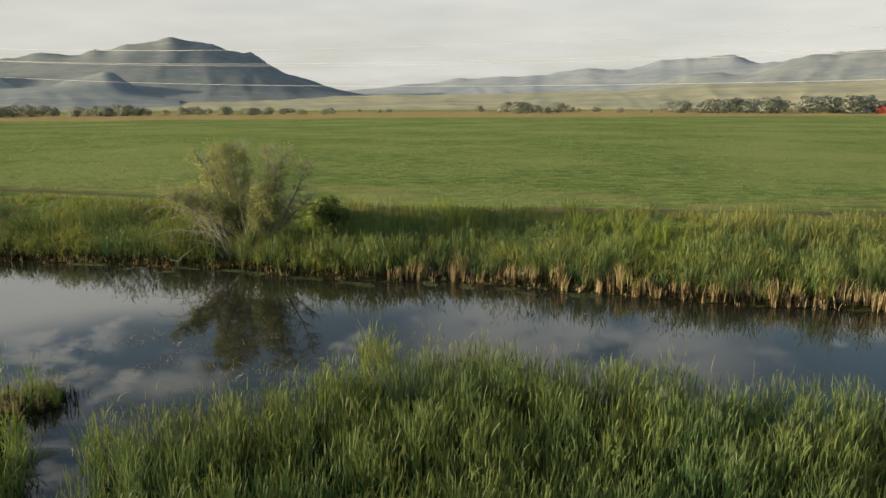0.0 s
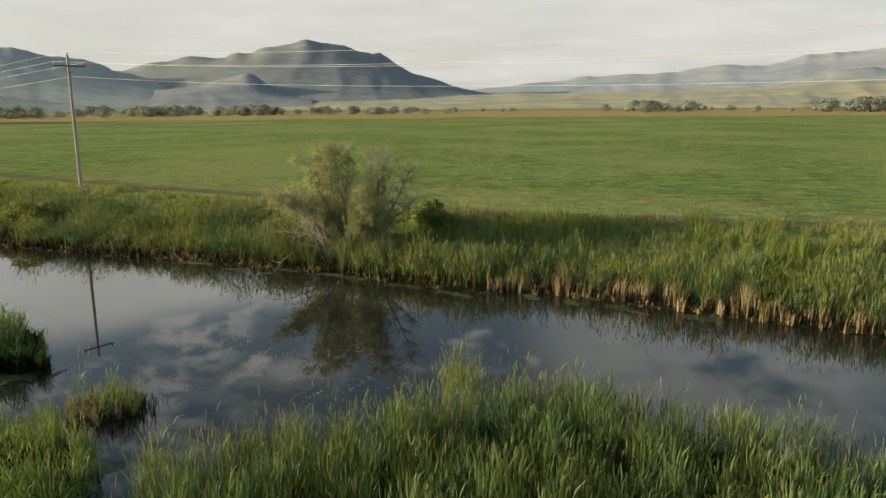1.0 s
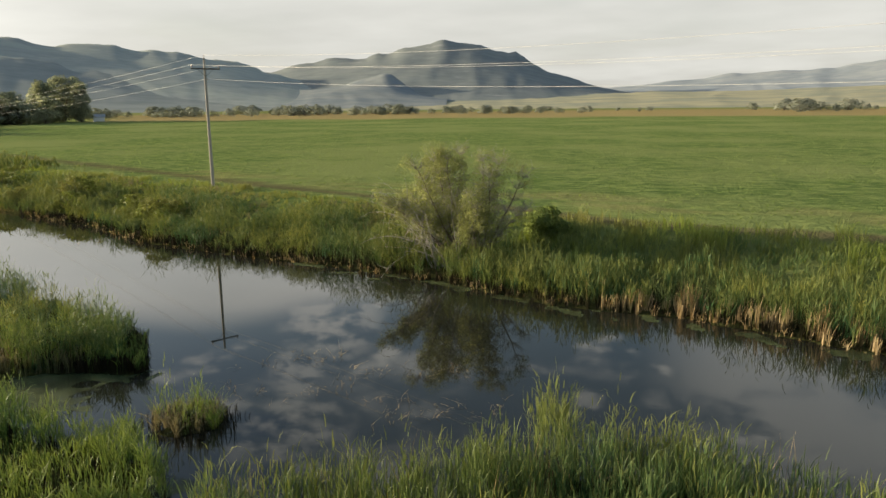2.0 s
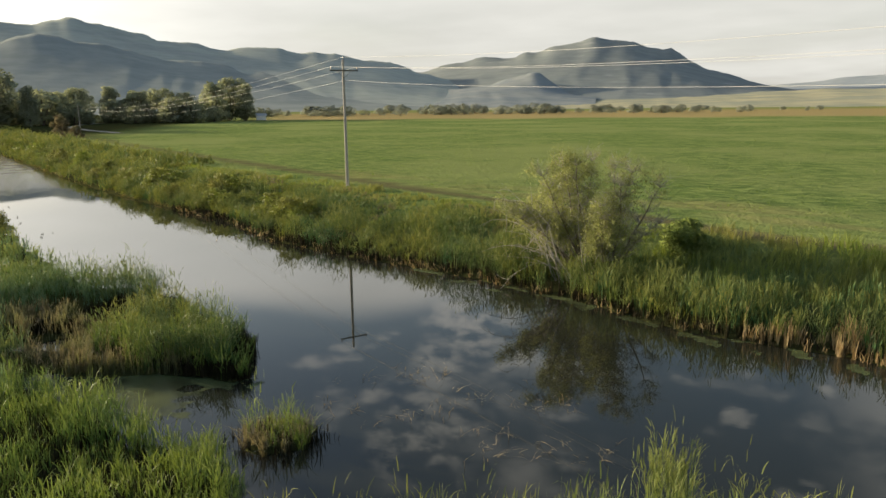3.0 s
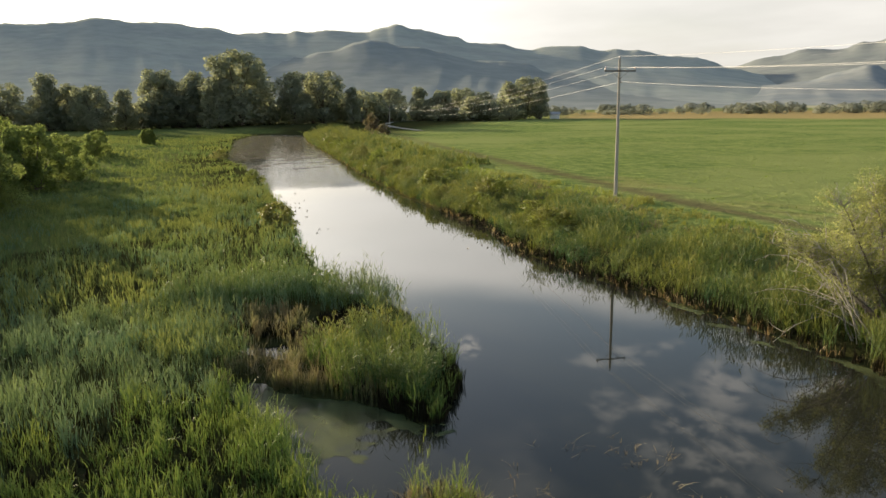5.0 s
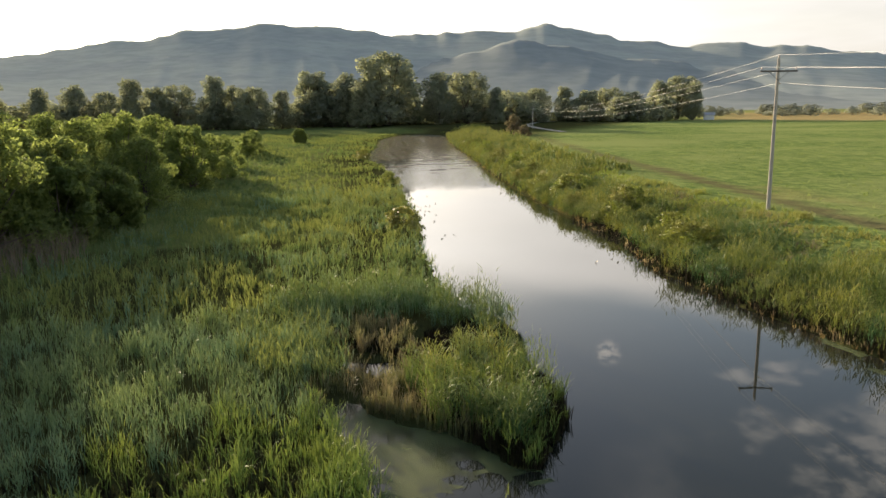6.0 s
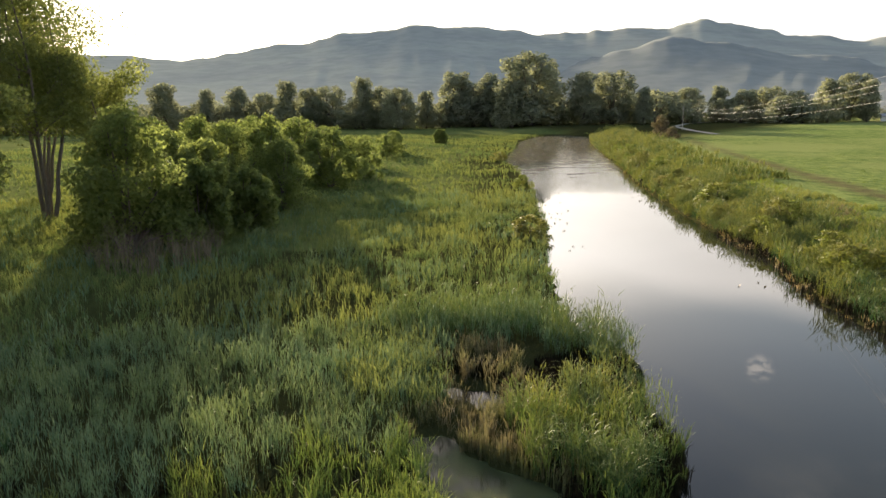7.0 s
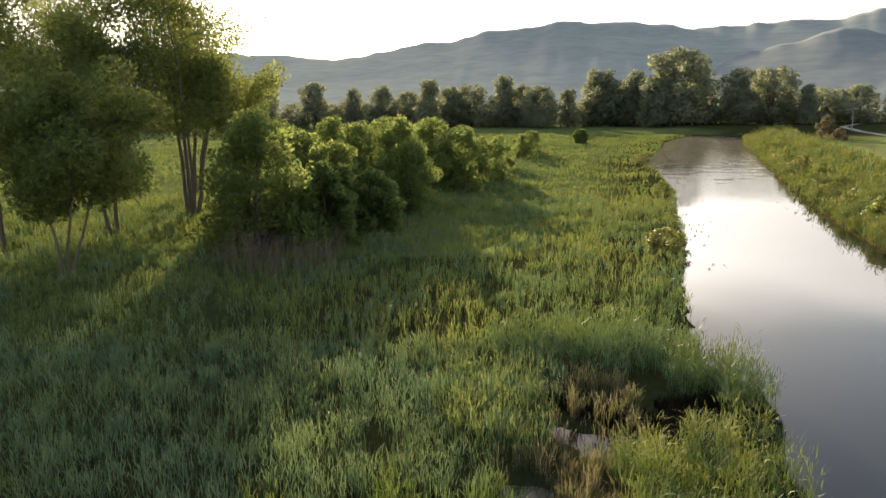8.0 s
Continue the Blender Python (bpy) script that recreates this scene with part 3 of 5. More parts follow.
# the stand below the drone
p = scatter((-10, 6, 22, 24), 27, lambda x, y: on_south(x, y) * (x > -9.0) * gaps(x, y, 1.5, 11, 0.30))
blades("cattail_stand", "dense green cattails standing along the near shore", M_REED, p, clumped(p, 1.6, 2.95, 5, 1.3, 12, 0.35), rng.uniform(0.017, 0.028, len(p)), 0.60, leaves=12, arch=0.25, short=(0.3, 0.65))
p = scatter((-10, 5, 24, 24), 4, lambda x, y: on_south(x, y) * (x > -9.0) * smooth(0.45, 0.7, waves(x, y, 4.0, 14)))
blades("yellowing_reeds", "yellow-green reeds among the near cattails", M_REED_FAR, p, clumped(p, 1.8, 3.0, 5, 1.3, 12, 0.35), rng.uniform(0.018, 0.030, len(p)), 0.75, leaves=10, arch=0.3, short=(0.25, 0.5))
p = scatter((-3.4, 23.0, -1.6, 24.8), 30, lambda x, y: np.hypot(x + 2.5, y - 23.9) < 0.65)
blades("cattail_clump", "taller yellow-green cattail clump at the water's edge", M_MEADOW, p, rng.uniform(1.8, 3.1, len(p)), 0.03, 0.7, leaves=14, short=(0.25, 0.55), z=np.full(len(p), -0.15))
p = scatter((-9.2, 5, 24, 24.6), 2.2, lambda x, y: on_south(x, y) * (x > -9.0) * (river_depth(x, y) < 1.6))
blades("dry_stalks", "pale dry stalks standing out of the cattails", M_STRAW, p, rng.uniform(1.4, 2.7, len(p)), 0.016, 0.25, leaves=2)

# black blades darken the gaps between cattails, as deep shade would
p = scatter((-9.2, 6, 22, 24), 9, lambda x, y: on_south(x, y) * (x > -9.0))
blades("near_shade_blades", "black blades that fill the gaps of the near cattails with shade", M_ROT_SHADE, p, rng.uniform(0.5, 1.15, len(p)), 0.06, 0.5, segs=2, leaves=4, arch=0.3)
FRINGE = [(-8.6, 16.8), (-7.4, 17.9), (-6.4, 18.7), (-4.6, 19.6), (-3.4, 20.6), (-1.5, 21.9), (1.0, 22.9), (2.6, 22.8)]
p = scatter((-10, 15, 4, 25), 24, lambda x, y: on_south(x, y) * (x > -9) * (away(FRINGE, x, y) < 0.6) * gaps(x, y, 0.9, 15, 0.1))
blades("shore_fringe", "tall ragged reeds on the rim of the near shore", M_REED_FAR, p, clumped(p, 2.0, 3.15, 2, 0.9, 16, 0.5), rng.uniform(0.018, 0.030, len(p)), 0.9, leaves=12, arch=0.3, short=(0.25, 0.5))

# the marsh to the west of the inlet
HOLLOW = [(-34.5, 23), (-31.5, 22.4), (-28.5, 21.5), (-27, 19.9), (-24.5, 19.3), (-21.5, 20.5), (-21.2, 22.3), (-24.5, 23.2), (-27.4, 24.6), (-27.8, 27.0), (-30.5, 28), (-33.8, 26.5)]

CREVICE = [(-32.4, 22.3), (-31, 23.6), (-29.6, 24.8), (-28.9, 26.2), (-29.2, 27.8), (-29.8, 29.6)]


def in_hollow(x, y):
    return inside(HOLLOW, x + 0.5 * np.sin(1.7 * y), y + 0.5 * np.sin(1.9 * x)) | (away(CREVICE, x + 0.3 * np.sin(2.3 * y), y) < 0.75)


def marsh_keep(x, y):
    return on_south(x, y) * (x < -9.2) * np.where(in_hollow(x, y), 0.0, gaps(x, y, 1.9, 21, 0.2))


p = scatter((-38, -6, -9.2, 32), 13, marsh_keep)
# sunlit reeds keep the warm tint; the shaded part west takes the blue one
inner = p[:, 0] + 5 * waves(p[:, 0], p[:, 1], 7, 75) - 2.5 + 0.3 * (p[:, 1] - 15) > -23.5
for q, mat_, name_, say_ in ((p[inner], M_MARSH, "marsh_reeds", "bright green marsh reeds and cattails, uneven in height"), (p[~inner], M_MARSH_BLUE, "shade_blue_reeds", "marsh reeds in a dense even stand, blue-green as in shade")):
    blades(name_, say_, mat_, q, clumped(q, 1.0, 2.7, 7, 2.1, 22, 0.55), rng.uniform(0.017, 0.030, len(q)), 0.85, leaves=13, arch=0.25, short=(0.25, 0.5))


# near-black blades in place of the gloom under the marsh reeds
p = scatter((-25, 2, -9.2, 30), 6, lambda x, y: on_south(x, y) * ~in_hollow(x, y))
blades("marsh_shade_blades", "dark blades that put shade under the marsh reeds", M_ROT_SHADE, p, rng.uniform(0.4, 0.9, len(p)), 0.06, 0.5, segs=2, leaves=4, arch=0.3)
INLET = [(-10.6, 13), (-10.8, 16), (-11.6, 18), (-13, 19), (-15, 19.3), (-17.5, 19.3), (-20, 19.6), (-23, 19.4)]
p = scatter((-25, 11, -9.6, 21), 22, lambda x, y: (river_depth(x, y) > -0.45) * ~north_of(x, y) * (away(INLET, x, y) < 1.1) * (np.hypot(x - TUFT[0], y - TUFT[1]) > 1.6) * gaps(x, y, 1.2, 76, 0.2))
blades("inlet_reeds", "tall green reeds crowding the edge of the inlet", M_MARSH, p, clumped(p, 1.5, 2.5, 4, 1.4, 77, 0.45), rng.uniform(0.017, 0.030, len(p)), 0.9, leaves=13, arch=0.3, short=(0.25, 0.5), z=np.maximum(height(p[:, 0], p[:, 1]), -0.25))
# dark stubs paint the shade between the inlet reeds
p = scatter((-25, 11, -9.6, 21), 16, lambda x, y: (river_depth(x, y) > -0.4) * ~north_of(x, y) * (away(INLET, x, y) < 0.6) * (np.hypot(x - TUFT[0], y - TUFT[1]) > 1.6))
blades("inlet_shade_stubs", "dark stubs that put shade between the reeds along the inlet", M_ROT_SHADE, p, rng.uniform(0.25, 0.7, len(p)), 0.04, 0.4, segs=2, leaves=4, arch=0.2, z=np.maximum(height(p[:, 0], p[:, 1]), -0.2))


def front(x, y):
    return on_south(x, y) * (y > 21.5) * (x > -28.2) * (x < -17) * ~in_hollow(x, y) * ((river_depth(x, y) > 0.8) | (x < -21.8)) * np.where(tussocks(x, y, 2.3, 24)[0] > 0.80, 0.12, 1.0)


p = scatter((-29, 21, -17.5, 29), 17, lambda x, y: front(x, y) * gaps(x, y, 1.7, 23, 0.05))
light = waves(p[:, 0], p[:, 1], 2.6, 25) + 0.06 * (-22.5 - p[:, 0]) > 0.55
for q, mat_, name_, say_ in ((p[light], M_REED_FAR, "islet_reeds", "yellow-green reeds on the marsh point"), (p[~light], M_REED, "islet_cattails", "dark green arching cattails on the marsh point")):
    blades(name_, say_, mat_, q, clumped(q, 1.9, 3.2, 4, 2.3, 24, 0.7), rng.uniform(0.022, 0.038, len(q)), 1.7, leaves=14, arch=0.5, short=(0.2, 0.42))
p = scatter((-36, 15.5, -26, 23), 12, lambda x, y: on_south(x, y) * ~in_hollow(x, y) * (np.hypot((x + 31) / 4.2, (y - 19.7) / 2.4) < 1) * gaps(x, y, 1.8, 28, 0.2))
blades("mound_reeds", "yellow-green reeds on a low mound in the marsh", M_MEADOW, p, clumped(p, 1.4, 2.6, 4, 1.5, 29), rng.uniform(0.022, 0.038, len(p)), 1.1, leaves=12, arch=0.35, short=(0.2, 0.42))
p = scatter((-40, 20, -24, 32), 10, lambda x, y: on_south(x, y) * ~in_hollow(x, y) * ~(front(x, y) > 0) * (away([(-38, 21.5), (-36, 27), (-32, 29.6), (-27, 28)], x, y) < 1.8))
blades("back_reeds", "tall dark green reed bed behind the marsh hollow", M_REED, p, clumped(p, 2.2, 3.3, 5, 1.8, 30), rng.uniform(0.022, 0.038, len(p)), 1.1, leaves=13, arch=0.35, short=(0.22, 0.45))
p = scatter((-22, 23.2, -17.9, 28.2), 17, lambda x, y: on_south(x, y) * (river_depth(x, y) < 1.7) * (river_depth(x, y) > 0.7))
blades("point_reeds", "overhanging reeds at the tip of the marsh point", M_REED, p, rng.uniform(1.7, 2.5, len(p)), 0.032, 1.5, leaves=13, arch=0.5, short=(0.3, 0.6))
p = scatter((-36, 18.5, -20, 29), 26, lambda x, y: on_south(x, y) * in_hollow(x, y) * (y < 25.2) * gaps(x, y, 1.3, 26, 0.15))
blades("brown_sedge", "brown withered sedge between small pools", M_SEDGE, p, clumped(p, 0.7, 1.8, 3, 1.1, 27), 0.024, 0.6, leaves=9, arch=0.3, short=(0.3, 0.6))
p = scatter((-24.5, 20.6, -20, 24.2), 12, lambda x, y: on_south(x, y) * (river_depth(x, y) < 1.2))
blades("point_sedge", "withered sedge on the pond side of the marsh point", M_SEDGE, p, rng.uniform(0.8, 1.6, len(p)), 0.022, 0.4, leaves=8, arch=0.3)
# black stubs stand for the shadow under the point and in the crevice
p = scatter((-33, 20, -17.2, 30), 60, lambda x, y: on_south(x, y) * (((river_depth(x, y) < 1.0) & ((x > -21.5) | (y > 26))) | (away(CREVICE, x, y) < 0.8)))
blades("point_shade_stubs", "black stubs that deepen the shade under the overhanging point", M_ROT_SHADE, p, rng.uniform(0.35, 0.85, len(p)), 0.05, 0.35, segs=2, leaves=4, arch=0.2)
near_tuft = lambda x, y: np.hypot(x - TUFT[0], y - TUFT[1]) < TUFT[2]
p = scatter((-14.9, 20.3, -12.3, 22.9), 16, near_tuft)
blades("sedge_tussock", "lone sedge tussock standing in the water", M_SEDGE, p, rng.uniform(0.5, 1.0, len(p)), 0.022, 1.0, leaves=11, arch=0.5)
p = scatter((-14.9, 20.3, -12.3, 22.9), 8, lambda x, y: near_tuft(x, y) * (y > 21.2))
blades("tussock_green", "fresh green blades on the lone tussock", M_VERGE, p, rng.uniform(0.6, 1.15, len(p)), 0.020, 0.9, leaves=8, arch=0.3)
p = scatter((-15.4, 19.9, -11.6, 23.2), 14, lambda x, y: (np.hypot(x - TUFT[0], y - TUFT[1]) < 1.75) & (np.hypot(x - TUFT[0], y - TUFT[1]) > 0.75) & ((x > TUFT[0]) | (y < TUFT[1])))
blades("tussock_stubs", "black rotten stubs round the lone tussock", M_ROT_SHADE, p, rng.uniform(0.25, 0.8, len(p)), 0.035, 0.5, segs=2, leaves=3, arch=0.3, z=np.full(len(p), -0.05))
p = scatter((-92, -30, -37, 47), 5.6, lambda x, y: on_south(x, y) * gaps(x, y, 4.5, 31))
blades("meadow_grass", "rank wet meadow grass in green and olive drifts", M_MEADOW, p, clumped(p, 0.9, 1.9, 11, 4, 32, 0.3), rng.uniform(0.032, 0.055, len(p)), 0.9, segs=2, category="grass", leaves=7, short=(0.3, 0.6))
p = scatter((-92, -30, -37, 47), 2.6, lambda x, y: on_south(x, y) * smooth(0.45, 0.62, waves(x, y, 9, 36)))
blades("meadow_reeds", "darker reed beds in the wet meadow", M_MARSH_BLUE, p, clumped(p, 1.0, 2.1, 9, 3, 37), rng.uniform(0.045, 0.07, len(p)), 0.8, segs=2, leaves=7, short=(0.3, 0.6))
p = scatter((-38, -30, 10, 6.5), 1.8, lambda x, y: on_south(x, y) * 1.0)
blades("marsh_grass_south", "green reeds behind the near shore", M_REED, p, clumped(p, 1.0, 2.1, 8, 3, 33), 0.05, 0.7, segs=2, leaves=7, short=(0.3, 0.7))
p = scatter((-290, -60, -92, 112), 0.95, lambda x, y: on_south(x, y) * gaps(x, y, 12, 34))
blades("far_meadow_grass", "pale green meadow grass stretching to the trees", M_MEADOW, p, clumped(p, 0.6, 1.6, 30, 9, 35, 0.3), rng.uniform(0.09, 0.15, len(p)), 1.0, segs=2, category="grass", leaves=6, short=(0.4, 0.8))
p = scatter((-72, -2, -50, 13), 2.2, lambda x, y: (np.hypot((x + 61) / 9, (y - 5.5) / 5) < 1) * gaps(x, y, 3, 38))
blades("bare_brush", "leafless brown brush at the foot of the shrubs", M_BRUSH, p, clumped(p, 1.8, 4.6, 5, 2, 39), 0.03, 0.55, leaves=9, category="brush")

# the far bank
def bank(lo, hi):
    return lambda x, y: north_of(x, y) & (river_depth(x, y) > lo) & (river_depth(x, y) < hi) & (away([(-14.6, 42.6), (-13.5, 42.1)], x, y) > 0.45)


p = scatter((-19, 28, 36, 50), 13, lambda x, y: bank(0.15, 5.0)(x, y) * gaps(x, y, 1.9, 41, 0.12))
blades("bank_reeds", "green and yellowing cattails along the far bank", M_REED_FAR, p, clumped(p, 1.3, 2.9, 6, 2.0, 42, 0.55) * (1 - 0.45 * smooth(2.5, 5.0, river_depth(p[:, 0], p[:, 1]))), rng.uniform(0.020, 0.034, len(p)), 1.0, leaves=12, arch=0.35, short=(0.22, 0.45))


def rounded(x, y, size, seed, edge=0.82):
    """Leaves bare strips between the rounded clumps of a stand."""
    return np.where(tussocks(x, y, size, seed)[0] > edge, 0.10, 1.0)


p = scatter((-84, 34, -16, 74), 11, lambda x, y: bank(0.1, 9.5)(x, y) * rounded(x, y, 3.6, 71, 0.70) * (1 - 0.55 * smooth(5.0, 9.0, river_depth(x, y))))
upright = tussocks(p[:, 0], p[:, 1], 3.6, 71)[2] > 0.62
for q, mat_, name_, say_ in ((p[~upright], M_REED_FAR, "bank_tussocks", "rounded yellow-green reed tussocks along the far bank"), (p[upright], M_REED, "bank_dark_tussocks", "dark blue-green cattail tussocks along the far bank")):
    blades(name_, say_, mat_, q, clumped(q, 1.1, 3.3, 9, 3.6, 71, 0.85) * (1 - 0.45 * smooth(4.0, 9.5, river_depth(q[:, 0], q[:, 1]))), rng.uniform(0.026, 0.044, len(q)), 1.4, leaves=9, arch=0.45, short=(0.25, 0.5))
p = scatter((-60, 44, -13, 74), 7, lambda x, y: bank(6.0, 11.0)(x, y) * (away(TRACK, x, y) > 0.8) * smooth(0.48, 0.62, waves(x, y, 6, 73)))
blades("bank_dry_grass", "rusty brown seeding grass between bank and field", M_SEDGE, p, clumped(p, 0.4, 1.1, 6, 2, 74), rng.uniform(0.020, 0.034, len(p)), 0.6, segs=2, category="grass", leaves=6, arch=0.3)
p = scatter((-20, 28, 36, 50), 10, lambda x, y: bank(0.3, 5.5)(x, y) * smooth(0.44, 0.56, waves(x, y, 4, 43)))
blades("bank_cattails", "blue-green cattails in drifts on the far bank", M_REED, p, clumped(p, 1.5, 2.9, 6, 2, 44), rng.uniform(0.024, 0.040, len(p)), 0.6, leaves=9, arch=0.2, short=(0.35, 0.7))
p = scatter((-30, 28, 36, 52), 20, lambda x, y: bank(-0.1, 1.1)(x, y) * smooth(0.30, 0.50, waves(x, y, 2.4, 45)) * smooth(-5.5, -1.5, x))
blades("dead_cattails", "straw-coloured dead cattails at the waterline", M_STRAW, p, clumped(p, 0.8, 2.0, 3, 1.2, 50), 0.035, 0.28, leaves=5)
p = scatter((-60, 28, 36, 62), 7, lambda x, y: bank(-0.15, 0.6)(x, y) * 1.0)
blades("waterline_straw", "short broken straw at the foot of the reeds", M_STRAW, p, rng.uniform(0.2, 0.75, len(p)), 0.03, 0.8, leaves=4)
p = scatter((-92, 30, 42, 92), 10, lambda x, y: bank(3.8, 13.5)(x, y) * (away(TRACK, x, y) > 1.2) * gaps(x, y, 3, 46))
blades("verge_grass", "yellow-green grass between reeds and field", M_VERGE, p, clumped(p, 0.15, 0.95, 8, 3, 47) * (1 + 1.1 * smooth(-14, -4, p[:, 0])), rng.uniform(0.025, 0.05, len(p)), 0.7, segs=2, category="grass", leaves=6)
p = scatter((-280, 50, -80, 150), 2.8, lambda x, y: bank(0.0, 16)(x, y) * (away(TRACK, x, y) > 1.3) * gaps(x, y, 6, 48, 0.12))
blades("far_bank_reeds", "reeds and grass along the distant bank", M_REED_FAR, p, clumped(p, 0.6, 3.6, 14, 6, 49, 0.8), rng.uniform(0.09, 0.16, len(p)), 0.9, segs=2, leaves=7, short=(0.4, 0.8))

# black stubs give the gaps between bank reeds their shade
p = scatter((-60, 28, 36, 62), 30, lambda x, y: bank(-0.1, 0.9)(x, y) * smooth(0.36, 0.50, waves(x, y, 1.6, 66)))
blades("bank_shade_stubs", "black stubs that put shade between the reeds of the far bank", M_ROT_SHADE, p, rng.uniform(0.3, 1.0, len(p)), 0.05, 0.35, segs=2, leaves=4, arch=0.2)

p = scatter((-150, 40, -40, 90), 5.0, lambda x, y: bank(0.2, 8.5)(x, y) * rounded(x, y, 4.2, 58) * smooth(0.40, 0.55, waves(x, y, 5, 57)))
blades("bank_clumps", "rounded clumps of tall olive reeds along the far bank", M_REED_FAR, p, clumped(p, 1.2, 3.4, 9, 4.2, 58, 0.8), rng.uniform(0.045, 0.07, len(p)), 1.2, segs=2, leaves=9, arch=0.4, short=(0.35, 0.7))

# the alfalfa
def crop_keep(x, y):
    d = river_depth(x, y)
    thin = np.exp(-np.maximum(d - 12, 0) / 70)
    return (north_of(x, y) & (d > 12.5) & (away(TRACK, x, y) > 1.1)) * thin * smooth(0.35, 0.65, waves(x * 0.22, y, 2.2, 52))


p = scatter((-120, 42, 90, 190), 2.0, crop_keep)
blades("alfalfa_crop", "low green alfalfa in faint rows", M_CROP, p, rng.uniform(0.10, 0.24, len(p)), rng.uniform(0.05, 0.10, len(p)), 1.0, segs=2, category="crop", leaves=3)

p = scatter((-16, 28, 36, 50), 9, lambda x, y: bank(4.0, 9.5)(x, y) * (away(TRACK, x, y) > 1.6) * gaps(x, y, 2.2, 53, 0.15) * smooth(-15, -6, x))
blades("back_bank_reeds", "yellow-green reeds behind the cattails of the far bank", M_MEADOW, p, clumped(p, 0.9, 1.9, 6, 2.2, 54), rng.uniform(0.026, 0.046, len(p)), 0.8, leaves=9, arch=0.25, short=(0.3, 0.6))

p = scatter((-15, 40, -3, 47), 15, lambda x, y: bank(0.2, 3.2)(x, y) * gaps(x, y, 1.4, 55, 0.05))
blades("willow_foot_reeds", "tall yellow-green reeds in front of the willow", M_MEADOW, p, clumped(p, 1.6, 2.9, 3, 1.4, 56, 0.6), rng.uniform(0.026, 0.046, len(p)), 1.0, leaves=11, arch=0.35, short=(0.3, 0.6))

# what floats on the water
def film(name, label, box, step, keep, mat=M_SCUM):
    """A thin mat on the water, cut out cell by cell."""
    xs, ys = np.arange(box[0], box[2], step), np.arange(box[1], box[3], step)
    X, Y = np.meshgrid(xs, ys, indexing="ij")
    tri = grid_tris(len(xs), len(ys))
    ok = keep(X.ravel(), Y.ravel())
    tri = tri[ok[tri].all(1)]
    ob = new(name, tri_mesh(name, np.stack([X.ravel(), Y.ravel(), np.full(X.size, 0.008)], 1), tri, mat))
    return tagged(ob, label, "algae", kind="stuff")


film("pond_scum", "film of green scum on the sheltered pond", (-27, 18.5, -13, 25), 0.25, lambda x, y: (river_depth(x, y) < 0.3) & (x + 0.6 * np.sin(2 * y) + 2.2 * waves(x, y, 1.5, 67) < -17.0))
film("bank_scum", "yellow-green algae mats along the far bank", (-24, 34, 8, 46), 0.2, lambda x, y: (river_depth(x, y) > 0.1 - 3.4 * np.maximum(waves(x, y, 3, 62) - 0.36, 0)) & (river_depth(x, y) < 0.3))
film("inlet_scum", "green scum in the inlet between the reeds", (-16, 7, -7, 22), 0.25, lambda x, y: (river_depth(x, y) < 0.2) & (river_depth(x, y) > -1.3 * waves(x, y, 3, 63)))
# patchy beige film over the upstream end of the river
film("beige_film", "pale beige film on the ruffled upstream water", (-280, 55, -112, 125), 1.5, lambda x, y: (river_depth(x, y) < 1) & (x + 60 * waves(x, y, 9, 68) < -98), M_MAT)
p = scatter((-16, 22, 0, 33), 7, lambda x, y: (river_depth(x, y) < -0.5) * smooth(0.50, 0.75, waves(x, y, 2.5, 64)) * (np.hypot((x + 10) / 5.5, (y - 26.5) / 3.4) < 1))
blades("floating_weed", "pale drowned weed stalks floating on the water", M_STRAW, p, rng.uniform(0.10, 0.32, len(p)), 0.014, 3.2, leaves=2, category="weed", z=np.full(len(p), 0.055), arch=0.9)
p = scatter((-130, 36, -40, 76), 0.35, lambda x, y: (river_depth(x, y) < -0.3) * (river_depth(x, y) > -3.5) * smooth(0.5, 0.7, waves(x, y, 6, 65)))
blades("drowned_reeds", "dark broken reeds standing in the shallows", M_BRUSH, p, rng.uniform(0.12, 0.32, len(p)), 0.05, 1.2, leaves=4, category="reeds", z=np.zeros(len(p)))

# ---- trees ----


def tube(points, radii, sides=7):
    """A tapering limb through points."""
    verts, tris = [], []
    pts = [Vector(q) for q in points]
    for i, (q, r) in enumerate(zip(pts, radii)):
        d = (pts[min(i + 1, len(pts) - 1)] - pts[max(i - 1, 0)]).normalized()
        s = d.orthogonal().normalized()
        o = d.cross(s)
        for k in range(sides):
            a = math.tau * k / sides
            verts.append(q + (s * math.cos(a) + o * math.sin(a)) * r)
    for i in range(len(pts) - 1):
        for k in range(sides):
            a, b = i * sides + k, i * sides + (k + 1) % sides
            tris += [(a, b, b + sides), (a, b + sides, a + sides)]
    return verts, tris


def limb_mesh(name, limbs, mat, sides=7):
    verts, tris = [], []
    for pts, radii in limbs:
        v, t = tube(pts, radii, sides)
        tris += [tuple(i + len(verts) for i in q) for q in t]
        verts += v
    return tri_mesh(name, np.array(verts), tris, mat, True)


def grow(r, start, way, length, radius, bend=0.2, lift=0.1, steps=5):
    """Points and radii of one limb."""
    pts, radii, q, d = [Vector(start)], [radius], Vector(start), Vector(way).normalized()
    for k in range(steps):
        d = (d + Vector((r.gauss(0, bend), r.gauss(0, bend), r.gauss(0, bend) + lift))).normalized()
        q = q + d * (length / steps)
        pts.append(q.copy())
        radii.append(radius * (1 - 0.85 * (k + 1) / steps))
    return pts, radii


